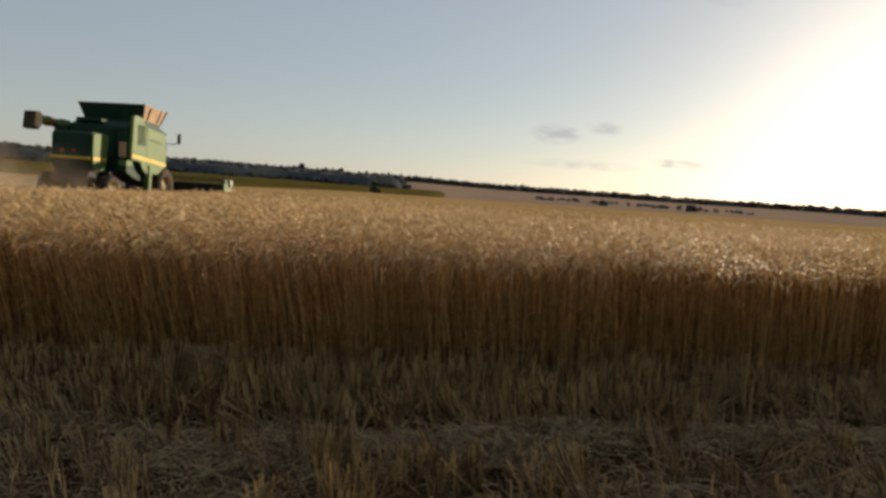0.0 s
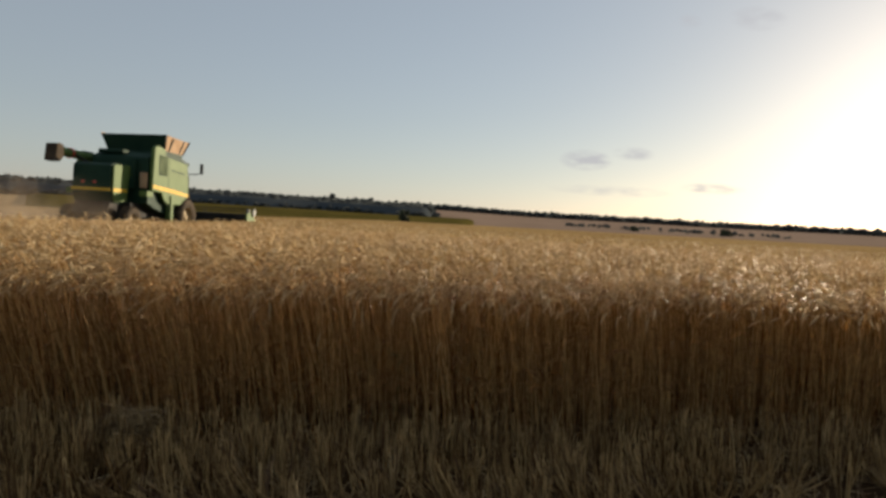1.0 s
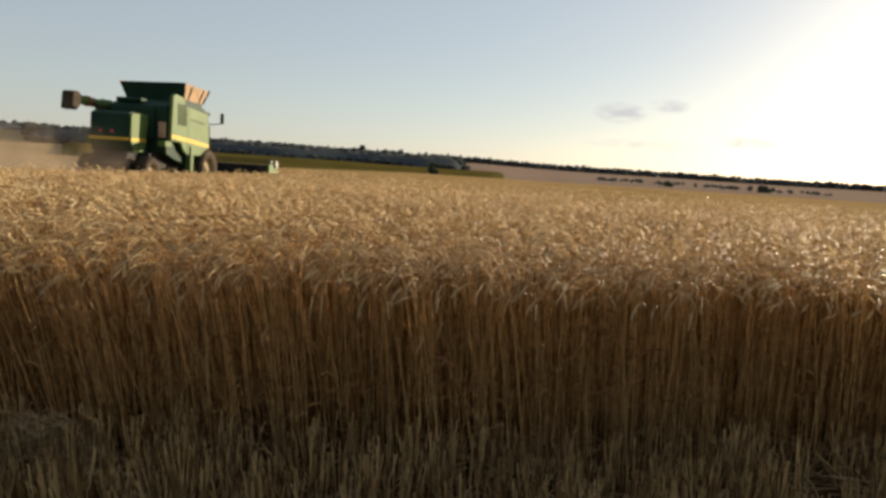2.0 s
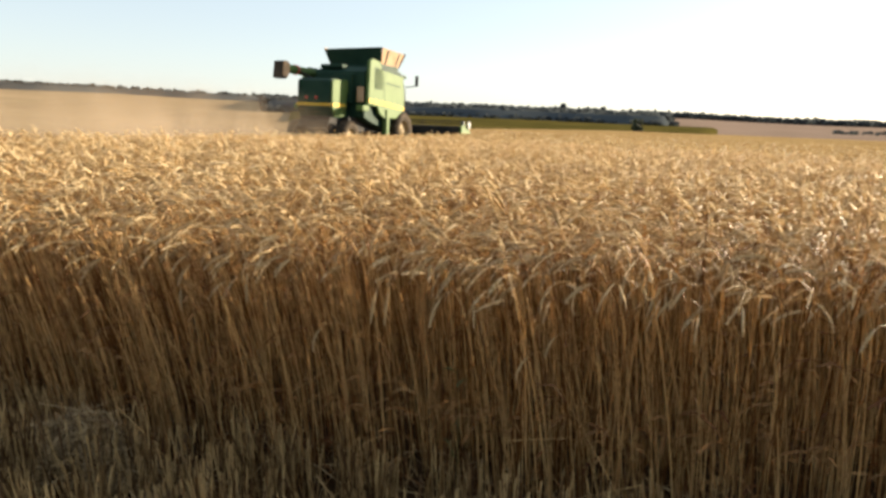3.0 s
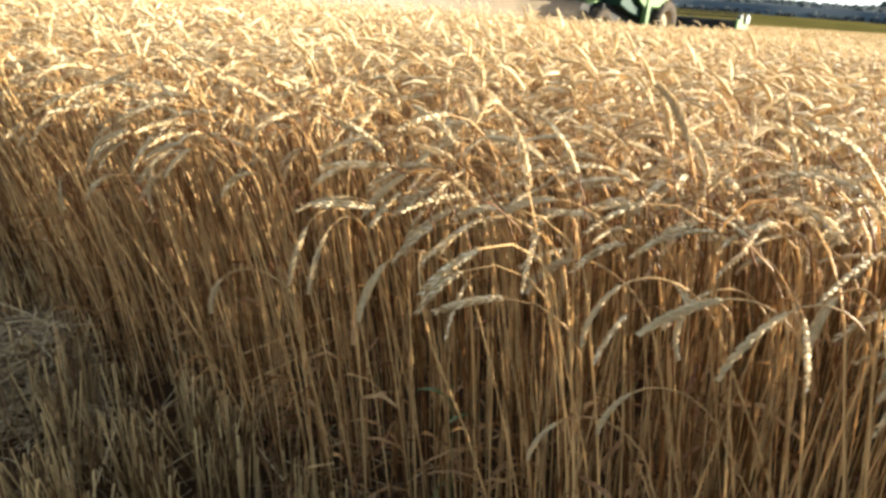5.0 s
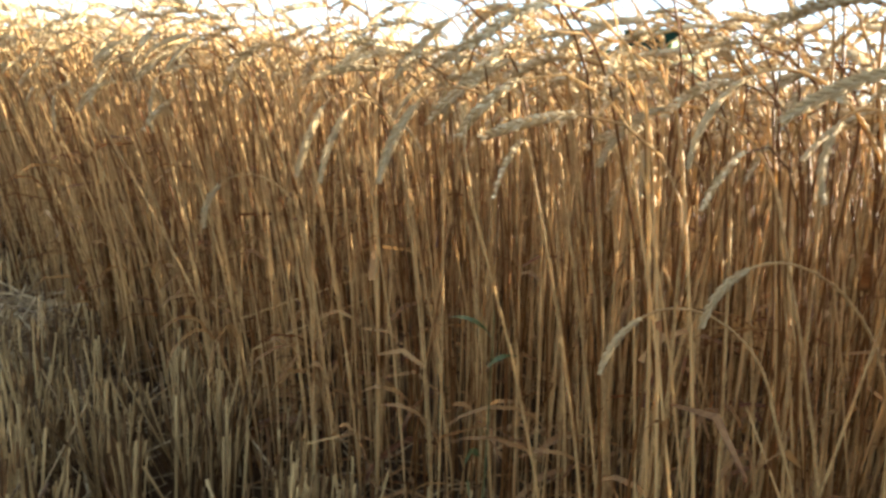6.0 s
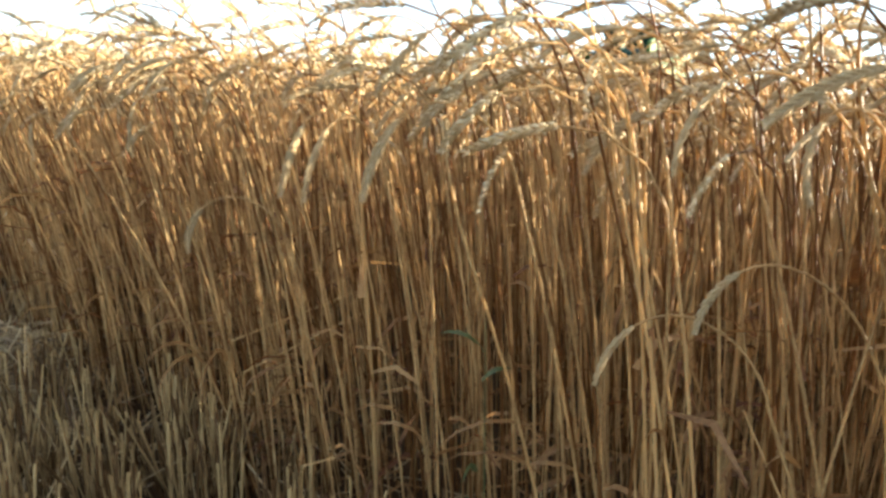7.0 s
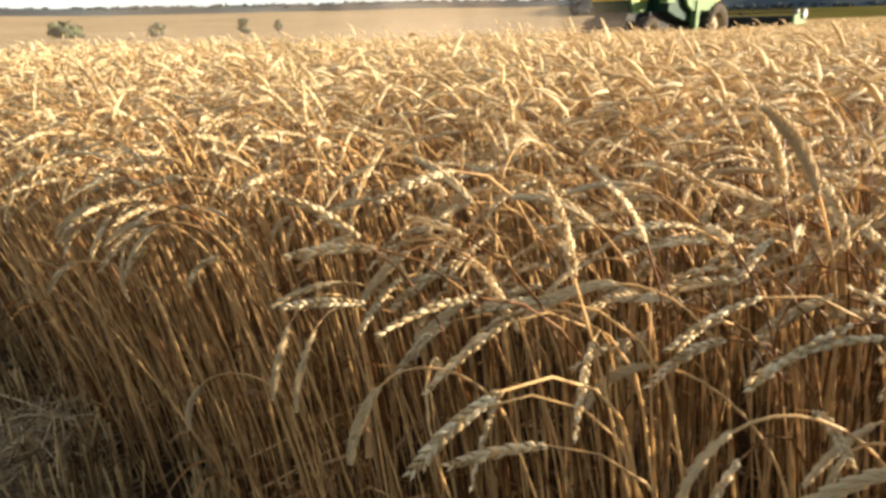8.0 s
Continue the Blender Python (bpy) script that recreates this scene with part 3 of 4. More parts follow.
windrow(-1.95, 0.25, -4.0, 3.5, 800, 0.09, "thin scatter of pale threshed straw on the stubble")


def straw_heap(cx, cy, rx, ry, high, n, label):
    a, q = rng.uniform(0, 6.28, n), np.sqrt(rng.random(n))
    x, y = cx + rx * q * np.cos(a), cy + ry * q * np.sin(a)
    return straws(x, y, rng.random(n) * high * (1 - q * q) + 0.015, rng.uniform(0.08, 0.26, n), label)


straw_heap(-1.46, 4.47, 0.28, 0.11, 0.22, 1500, "tangled heap of pale straw at the foot of the wheat")
straw_heap(-3.1, 3.8, 0.5, 0.2, 0.12, 600, "low heap of pale straw on the stubble")
straw_heap(-0.9, 3.1, 0.5, 0.25, 0.12, 600, "low heap of pale straw on the stubble")
straw_heap(0.3, 3.6, 0.45, 0.2, 0.12, 600, "low heap of pale straw on the stubble")


# ---- single stalks that stand out at the edge ----
GRAIN = []


def grain_mesh():
    """The one husked grain that all the single ears share: a plump body drawn to a point."""
    if not GRAIN:
        bm = bmesh.new()
        rings = [(-1.0, 0.25), (-0.55, 0.85), (0.0, 1.0), (0.55, 0.6)]
        rr = [[bm.verts.new((r * math.cos(k * 1.0472), r * math.sin(k * 1.0472), z)) for k in range(6)] for z, r in rings]
        tip = bm.verts.new((0, 0, 1.25))
        for a, b in zip(rr, rr[1:]):
            for k in range(6):
                bm.faces.new((a[k], a[(k + 1) % 6], b[(k + 1) % 6], b[k]))
        for k in range(6):
            bm.faces.new((rr[-1][k], rr[-1][(k + 1) % 6], tip))
        me = bpy.data.meshes.new("grain")
        bm.to_mesh(me)
        bm.free()
        me.materials.append(M_EAR)
        GRAIN.append(me)
    return GRAIN[0]


def one_stalk(x, y, height, lean, lean_az, nod, nod_az, ear_len, label, neck=0.17):
    """A wheat stalk of its own: stem, ear and a dry leaf, built at its foot."""
    A = lambda v: np.array([float(v)])
    P, T, E, ET, S = centre_lines(A(0), A(0), A(height), A(lean), A(math.radians(lean_az)), A(nod), A(math.radians(nod_az)), A(ear_len), 12, 8, 0.0, neck)
    root = thing("wheat_stalk", label, "wheat stalk", Matrix.Translation((x, y, 0)), "stalks at the cut edge")
    r = 0.0021 * np.linspace(1.0, 0.6, P.shape[1])[None]
    mesh_object("stem", *tubes(P, T, S, r, 6), M_STEM).parent = root
    ear = mesh_object("ear", *tubes(E, ET, S, np.full((1, 8), 0.0022), 5), M_EAR)
    ear.parent = root
    roll, levels = rng.uniform(0, math.pi), 14
    for lv in range(levels):
        f = (lv + 0.35) / levels * 7
        i = min(int(f), 6)
        c = Vector(E[0, i] * (1 - f + i) + E[0, i + 1] * (f - i))
        t, sd = Vector(ET[0, i]), Vector(S[0])
        sw = 0.62 + 0.38 * math.sin(math.pi * min(1.0, (lv + 1.2) / (levels + 0.6)))
        for sg in (1, -1):
            a = roll + (0.25 if lv % 2 else -0.25)
            o = (sd * math.cos(a) + t.cross(sd) * math.sin(a)) * sg
            size = (0.0042 + ear_len * 0.072) * sw
            g = new("grain", grain_mesh())
            g.parent = ear
            turn = (t + o * 0.38).normalized().to_track_quat("Z", "Y")
            g.matrix_local = Matrix.LocRotScale(c + o * size * 0.22 + t * size * 0.17 * sg, turn, (size * 0.30, size * 0.27, size * 0.72))
    k = 3
    base = P[:, k]
    v, f = blades(base, A(rng.uniform(0, 6.28)), A(rng.uniform(0.12, 0.22)), A(0.004), A(rng.uniform(1.6, 2.8)), 6)
    mesh_object("leaf", v, f, M_LEAF).parent = root
    return root


def edge_point(t, d):
    x = EDGE_T[0] * t + EDGE_N[0] * d
    return float(x), float(edge_y(x) + d / EDGE_N[1])


HOOKS = [  # foot x, y, height, lean, towards, nod, ear
    (0.43, 5.04, 0.84, 0.40, 227, 2.2, 0.085), (0.42, 5.08, 0.67, 0.45, 227, 2.1, 0.070), (-0.70, 4.75, 0.80, 0.44, 225, 2.95, 0.060),
    (0.45, 4.93, 0.92, 0.16, 222, 2.6, 0.075), (0.31, 4.86, 0.87, 0.14, 215, 2.7, 0.070), (0.19, 4.93, 0.90, 0.10, 225, 0.35, 0.090),
    (0.47, 4.93, 0.86, 0.20, 228, 2.1, 0.095), (0.40, 4.88, 0.83, 0.16, 220, 1.8, 0.095), (0.30, 4.89, 0.62, 0.30, 215, 2.3, 0.070),
    (-0.42, 4.74, 0.66, 0.16, 230, 2.4, 0.070), (0.06, 4.86, 0.86, 0.10, 205, 0.8, 0.085), (-0.10, 4.84, 0.85, 0.10, 200, 0.7, 0.085),
    (-0.78, 4.70, 0.80, 0.22, 205, 2.3, 0.080), (0.14, 4.88, 0.86, 0.12, 215, 1.6, 0.090)]
for x0, y0, h, ln, la, nd, e in HOOKS:
    one_stalk(x0, y0, h, ln, la, nd, la + 6, e, "hooked wheat stalk bending out from the cut edge" if nd > 2.1 else "tall ripe wheat stalk at the cut edge", 0.08 if nd > 2.5 else 0.17)
for k in range(88):
    x0, y0 = edge_point(rng.uniform(-2.6, 1.5), abs(rng.normal(0.0, 0.07)))
    nd = float(np.clip(rng.normal(1.8, 0.4), 0.5, 2.6))
    one_stalk(x0, y0, float(rng.uniform(0.78, 0.92)), float(abs(rng.normal(0.12, 0.07))), float(rng.normal(205, 30)), nd, float(rng.normal(212, 35)), float(rng.uniform(0.068, 0.098)), "ripe wheat stalk with nodding ear at the cut edge")


def broken_straw(xa, ya, z1, xb, yb, z2):
    """A straw that stands to a knee at height z1 and leans from there to z2."""
    bm = bmesh.new()
    knee = Vector((0.008, 0.006, z1))
    rod(bm, (0, 0, -0.01), knee, 0.0017, 0.0015, 6)
    rod(bm, knee, (xb - xa, yb - ya, z2), 0.0015, 0.0010, 6)
    ob = part("broken_straw", bm, M_STEM)
    ob.location = (xa, ya, 0.0)
    return tagged(ob, "broken pale straw leaning across the wheat stems", "straw", "broken straws")


for q in ((-0.75, 4.70, 0.354, -0.60, 4.91, 0.46), (-0.72, 4.71, 0.30, -0.58, 4.89, 0.42), (0.0, 4.72, 0.33, 0.19, 4.80, 0.345), (-0.46, 4.67, 0.24, -0.40, 4.70, 0.27),
          (-0.48, 4.68, 0.26, -0.50, 4.70, 0.22), (0.33, 4.80, 0.20, 0.12, 4.86, 0.50), (0.40, 4.78, 0.25, 0.16, 4.80, 0.12), (-1.15, 4.45, 0.22, -1.32, 4.50, 0.27)):
    broken_straw(*q)


def weed(x, y):
    """A thin green weed among the stems: a stalk with a few narrow leaves."""
    root = thing("weed", "thin green weed with narrow leaves among the wheat stems", "weed", Matrix.Translation((x, y, 0)))
    bm = bmesh.new()
    rod(bm, (0, 0, -0.01), (0.01, -0.02, 0.30), 0.0014, 0.0012, 6)
    rod(bm, (0.01, -0.02, 0.30), (0.0, -0.03, 0.54), 0.0012, 0.0007, 6)
    part("stalk", bm, M_WEED, root)
    for az, z, size in ((3.9, 0.50, 0.07), (0.7, 0.46, 0.06), (5.2, 0.33, 0.08), (2.4, 0.22, 0.09)):
        v, f = blades(np.array([[0.0, -0.03, z]]), np.array([az]), np.array([size]), np.array([0.0042]), np.array([1.5]), 6)
        mesh_object("leaf", v, f, M_WEED).parent = root
    return root


weed(-0.17, 4.79)


# ---- the combine harvester ----
def wheel(parent, x, y, radius, width, outward):
    """A lugged tyre with a dished rim."""
    hub = new("wheel")
    hub.parent = parent
    hub.location = (x, y, radius)
    bm = bmesh.new()
    w, r = width / 2, radius
    lathe_x(bm, [(-w * 0.8, r * 0.55), (-w, r * 0.7), (-w, r * 0.88), (-w * 0.75, r * 0.96), (w * 0.75, r * 0.96), (w, r * 0.88), (w, r * 0.7), (w * 0.8, r * 0.55)], 32)
    for i in range(20):
        for sg in (-1, 1):
            a = 2 * math.pi * (i + (0.25 if sg > 0 else -0.25)) / 20
            bmesh.ops.create_cube(bm, size=1.0, matrix=Matrix.Rotation(a, 4, "X") @ Matrix.Translation((sg * w * 0.45, 0, r * 0.97)) @ Matrix.Rotation(sg * 0.6, 4, "Z") @ Matrix.Diagonal((w * 0.95, 0.07, 0.07, 1)))
    part("tyre", bm, M_RUBBER, hub, "dusty black lugged tyre", True)
    bm = bmesh.new()
    o = outward
    lathe_x(bm, [(o * w * 0.8, r * 0.56), (o * w * 0.55, r * 0.53), (o * w * 0.25, r * 0.42), (o * w * 0.3, r * 0.22), (o * w * 0.55, r * 0.18), (o * w * 0.6, 0.001)], 28)
    part("rim", bm, M_DUSTY, hub, "dusty yellow steel rim", True)
    return hub


def combine(m):
    root = thing("combine_harvester", "green combine harvester with yellow stripes and raised grain tank", "combine harvester", m)
    # main body and engine deck
    # the shadowed gap behind the shields is put into this dark colour
    bm = bmesh.new()
    slab(bm, [(-1.8, 1.5), (-1.8, 3.45), (-1.2, 3.7), (1.9, 3.7), (1.9, 1.2), (0.2, 1.0), (-1.2, 1.3)], "x", -0.92, 1.40, 0.04)
    part("body", bm, M_DARKGREEN_SHADED, root, "dark green main body with shade put into its colour")
    bm = bmesh.new()
    box(bm, -0.75, 0.95, -2.1, -1.8, 2.1, 3.35, 0.05)
    box(bm, -0.75, 0.3, -1.7, -0.5, 3.6, 3.76, 0.05)
    part("engine_deck", bm, M_DARKGREEN_SHADED, root)
    bm = bmesh.new()
    box(bm, 1.16, 1.42, -2.02, -1.86, 2.15, 2.8, 0.03)
    part("radiator_screen", bm, M_RUST, root, "rust-brown cooling screen")
    # side shields
    for sg in (1, -1):
        bm = bmesh.new()
        xo = 1.62 * sg
        outline = [(-1.85, 2.05), (-1.7, 3.9), (-1.45, 4.02), (-0.75, 3.95), (-0.55, 3.62), (1.7, 3.45), (1.85, 2.6), (1.85, 2.0), (1.5, 1.66), (0.9, 1.5), (-0.35, 1.5), (-0.75, 1.7), (-0.95, 2.0)]
        if sg < 0:
            outline = [(yy, min(zz, 3.4)) for yy, zz in outline]
        slab(bm, outline, "x", xo - 0.16 * sg, xo, 0.045)
        panel = part("side_panel", bm, M_GREEN, root, "light green side shield")
        bm = bmesh.new()
        slab(bm, [(-1.80, 2.16), (-1.79, 2.32), (0.2, 2.20), (1.83, 2.05), (1.80, 1.90), (0.2, 2.02)], "x", xo - 0.02 * sg, xo + 0.008 * sg)
        part("stripe", bm, M_YELLOW, panel, "yellow stripe")
        bm = bmesh.new()
        box(bm, min(xo - 0.02 * sg, xo + 0.006 * sg), max(xo - 0.02 * sg, xo + 0.006 * sg), -1.3, -0.45, 2.75, 3.65)
        part("grille", bm, M_DARKGREEN_SHADED, panel, "dark ventilation grille")
        for i in range(9):
            bm = bmesh.new()
            yy = -1.24 + i * 0.09
            box(bm, min(xo, xo + 0.02 * sg), max(xo, xo + 0.02 * sg), yy, yy + 0.035, 2.78, 3.62)
            part("slat", bm, M_GREEN, panel)
        bm = bmesh.new()
        box(bm, min(xo - 0.02 * sg, xo + 0.005 * sg), max(xo - 0.02 * sg, xo + 0.005 * sg), -0.35, -0.325, 1.4, 3.55)
        part("seam", bm, M_DARKGREEN_SHADED, panel)
        bm = bmesh.new()
        for i in range(5):
            box(bm, min(xo, xo + 0.006 * sg), max(xo, xo + 0.006 * sg), -0.1 + i * 0.3, 0.12 + i * 0.3, 3.02 - i * 0.02, 3.10 - i * 0.02)
        part("marking", bm, M_DARKGREEN_SHADED, panel, "faded dark marking bars")
        bm = bmesh.new()
        box(bm, xo - 0.18, xo + 0.06, -0.15, 0.12, 0.55, 1.9, 0.03)
        part("ladder", bm, M_GREEN, root, "green steel support leg")
        bm = bmesh.new()
        box(bm, xo - 0.3 if sg > 0 else xo - 0.02, xo + 0.02 if sg > 0 else xo + 0.3, -2.35, -1.8, 1.78, 2.02, 0.03)
        part("fender", bm, M_GREEN, root)
    # grain tank with flared extensions
    bm = bmesh.new()
    box(bm, -1.28, 1.28, 0.0, 1.85, 3.6, 3.95, 0.03)
    part("grain_tank", bm, M_DARKGREEN_SHADED, root, "dark green grain tank")

    def flap(name, a, b, c, d, t, mat, label=""):
        bm = bmesh.new()
        pts = [Vector(p) for p in (a, b, c, d)]
        nrm = (pts[1] - pts[0]).cross(pts[3] - pts[0]).normalized() * t
        lo = [bm.verts.new(p) for p in pts]
        hi = [bm.verts.new(p + nrm) for p in pts]
        bm.faces.new(lo), bm.faces.new(list(reversed(hi)))
        for i in range(4):
            bm.faces.new((lo[i], hi[i], hi[(i + 1) % 4], lo[(i + 1) % 4]))
        bmesh.ops.recalc_face_normals(bm, faces=bm.faces)
        return part(name, bm, mat, root, label)

    z0, z1 = 3.93, 4.62
    flap("tank_flap", (-1.25, 0.02, z0), (1.25, 0.02, z0), (1.42, -0.22, z1 + 0.02), (-1.42, -0.22, z1 - 0.06), 0.03, M_DARKGREEN_SHADED, "dark green raised tank flap")
    right = flap("tank_flap", (1.25, 0.02, z0), (1.25, 1.83, z0), (1.46, 2.05, z1 - 0.08), (1.42, -0.2, z1), 0.03, M_RUST, "sunlit rust-brown tank flap with ribs")
    flap("tank_flap", (1.25, 1.83, z0), (-1.25, 1.83, z0), (-1.46, 2.05, z1 - 0.08), (1.46, 2.05, z1 - 0.08), 0.03, M_DARKGREEN_SHADED)
    flap("tank_flap", (-1.25, 1.83, z0), (-1.25, 0.02, z0), (-1.42, -0.2, z1), (-1.46, 2.05, z1 - 0.08), 0.03, M_RUST)
    for yy in (0.35, 1.45):
        bm = bmesh.new()
        rod(bm, (1.29, yy, z0), (1.48, yy * 1.05, z1 - 0.1), 0.03, None, 6)
        part("rib", bm, M_GREY, right)
    bm = bmesh.new()
    rod(bm, (1.49, 2.06, z1 - 0.06), (1.27, 1.85, z0), 0.05, None, 6)
    part("corner_post", bm, M_STEEL, right)
    # straw hood at the rear
    # shade-darkened green for the rear, the lighter paint on the sunward side
    bm = bmesh.new()
    slab(bm, [(-2.0, 1.35), (-3.25, 1.45), (-3.45, 1.9), (-3.4, 2.95), (-3.2, 3.05), (-1.8, 3.12), (-1.8, 1.6)], "x", -0.78, 0.70, 0.06)
    hood = part("straw_hood", bm, M_DARKGREEN_SHADED, root, "green straw hood darkened in colour for its shaded rear")
    bm = bmesh.new()
    slab(bm, [(-2.25, 1.9), (-2.3, 1.5), (-3.2, 1.5), (-3.38, 1.9), (-3.35, 2.9), (-3.2, 3.0), (-1.85, 3.06), (-1.8, 2.7), (-2.15, 2.5)], "x", 0.72, 0.80, 0.03)
    part("hood_side", bm, M_GREEN, hood, "light green hood side")
    bm = bmesh.new()
    box(bm, 0.72, 0.808, -3.37, -2.3, 1.90, 2.04)
    part("stripe", bm, M_YELLOW, hood, "yellow stripe")
    bm = bmesh.new()
    box(bm, -0.78, 0.72, -3.49, -3.44, 1.92, 2.03)
    part("stripe", bm, M_YELLOW, hood, "dusty yellow stripe")
    for xx in (-0.35, 0.1):
        bm = bmesh.new()
        rod(bm, (xx, -3.42, 2.25), (xx, -3.48, 2.25), 0.06, None, 12)
        part("tail_lamp", bm, M_RED, hood, "red tail lamp")
    bm = bmesh.new()
    slab(bm, [(-2.2, 0.75), (-3.3, 0.7), (-3.6, 1.0), (-3.3, 1.5), (-2.2, 1.5)], "x", -0.72, 0.66, 0.04)
    part("straw_chopper", bm, M_STEEL, root, "dark dusty straw chopper")
    # unloading auger folded back along the far side
    bm = bmesh.new()
    rod(bm, (-1.35, 0.9, 3.30), (-1.30, -3.55, 3.42), 0.19, 0.18, 18)
    auger = part("auger_tube", bm, M_GREEN, root, "green unloading auger folded rearward", True)
    bm = bmesh.new()
    slab(bm, [(-3.5, 3.19), (-3.5, 3.64), (-3.72, 3.70), (-3.95, 3.66), (-4.05, 2.98), (-3.74, 2.96)], "x", -1.53, -1.07, 0.05)
    part("auger_spout", bm, M_RUBBER, auger, "dark rubber spout")
    bm = bmesh.new()
    rod(bm, (-1.31, -2.7, 3.40), (-1.31, -2.8, 3.403), 0.215, None, 16)
    part("collar", bm, M_RED, auger, "red band")
    bm = bmesh.new()
    rod(bm, (-0.6, -2.6, 3.05), (-1.2, -2.6, 3.38), 0.045, None, 8)
    part("auger_rest", bm, M_STEEL, root)
    # cab
    bm = bmesh.new()
    slab(bm, [(1.9, 1.7), (1.9, 3.5), (3.2, 3.5), (3.55, 2.6), (3.35, 1.7)], "x", -0.85, 0.85, 0.05)
    cab = part("cab", bm, M_GLASS, root, "dark glazed driver's cab")
    bm = bmesh.new()
    box(bm, -0.95, 0.95, 1.85, 3.55, 3.5, 3.68, 0.05)
    part("cab_roof", bm, M_DARKGREEN_SHADED, cab)
    # mirror, hand rails, feeder
    bm = bmesh.new()
    rod(bm, (1.2, 2.1, 3.05), (1.75, 2.25, 3.05), 0.022, None, 6)
    rod(bm, (1.75, 2.25, 3.05), (1.98, 2.3, 3.12), 0.022, None, 6)
    part("mirror_arm", bm, M_STEEL, root)
    bm = bmesh.new()
    box(bm, 1.95, 2.10, 2.26, 2.34, 3.08, 3.58, 0.03)
    part("mirror", bm, M_STEEL, root, "black wing mirror")
    for yy in (2.05, 2.5):
        bm = bmesh.new()
        rod(bm, (1.35, yy, 1.7), (1.35, yy, 2.95), 0.022, None, 6)
        rod(bm, (1.35, yy, 2.95), (1.05, yy, 3.0), 0.022, None, 6)
        part("hand_rail", bm, M_STEEL, root)
    bm = bmesh.new()
    for i in range(4):
        box(bm, 0.9, 1.5, 2.0, 2.5, 0.75 + i * 0.3, 0.79 + i * 0.3)
    part("steps", bm, M_STEEL, root)
    bm = bmesh.new()
    slab(bm, [(1.8, 1.0), (1.8, 2.0), (4.5, 1.15), (4.5, 0.35)], "x", -0.7, 0.7, 0.03)
    part("feeder_house", bm, M_DARKGREEN_SHADED, root)
    bm = bmesh.new()
    rod(bm, (-1.4, 1.75, 0.9), (1.4, 1.75, 0.9), 0.16)
    box(bm, -1.0, 1.0, -2.4, 1.9, 0.85, 1.5, 0.05)
    part("chassis", bm, M_STEEL, root, "dark underframe")
    bm = bmesh.new()
    rod(bm, (-1.1, -2.75, 0.65), (1.1, -2.75, 0.65), 0.11)
    part("rear_axle", bm, M_STEEL, root)
    for sg in (1, -1):
        wheel(root, 1.42 * sg, 1.75, 0.92, 0.62, sg)
        wheel(root, 1.15 * sg, -2.75, 0.66, 0.42, sg)
    # cutting platform with its reel
    bm = bmesh.new()
    slab(bm, [(4.45, 0.35), (4.45, 1.22), (4.6, 1.25), (4.62, 0.5), (5.75, 0.25), (5.75, 0.2), (4.6, 0.25)], "x", -3.5, 3.5)
    header = part("cutting_platform", bm, M_STEEL, root, "dark cutting platform")
    bm = bmesh.new()
    rod(bm, (-3.3, 4.95, 0.62), (3.3, 4.95, 0.62), 0.2, None, 14)
    part("screw_conveyor", bm, M_STEEL, header)
    bm = bmesh.new()
    rod(bm, (-3.35, 5.5, 1.1), (3.35, 5.5, 1.1), 0.07, None, 10)
    part("reel_shaft", bm, M_STEEL, header)
    for i in range(6):
        a = i * math.pi / 3 + 0.3
        bm = bmesh.new()
        yy, zz = 5.5 + 0.5 * math.cos(a), 1.1 + 0.42 * math.sin(a)
        rod(bm, (-3.35, yy, zz), (3.35, yy, zz), 0.028, None, 6)
        for k in range(12):
            xx = -3.2 + k * 0.58
            rod(bm, (xx, yy, zz), (xx, yy + 0.03, zz - 0.2), 0.008, None, 4)
        for xx in (-3.3, -1.1, 1.1, 3.3):
            rod(bm, (xx, 5.5, 1.1), (xx, yy, zz), 0.02, None, 6)
        part("reel_bat", bm, M_STEEL, header)
    for sg in (1, -1):
        bm = bmesh.new()
        x0, x1 = sorted((3.5 * sg, 3.62 * sg))
        slab(bm, [(4.4, 0.3), (4.4, 1.25), (4.9, 1.35), (5.9, 0.95), (6.7, 0.3), (6.5, 0.2), (4.6, 0.2)], "x", x0, x1, 0.03)
        part("crop_divider", bm, M_GREEN, header, "green end divider")
        bm = bmesh.new()
        rod(bm, (3.63 * sg, 5.3, 1.32), (3.72 * sg, 5.3, 1.32), 0.2, None, 18)
        box(bm, min(3.3 * sg, 3.45 * sg), max(3.3 * sg, 3.45 * sg), 5.2, 5.4, 0.7, 1.5, 0.03)
        part("reel_drive", bm, M_GREY, header, "dull grey reel drive")
    return root


harvester = combine(pose(-13.1, 27.5, 0.0, 0, 0, 1))
harvester.scale = (0.92, 0.92, 0.885)


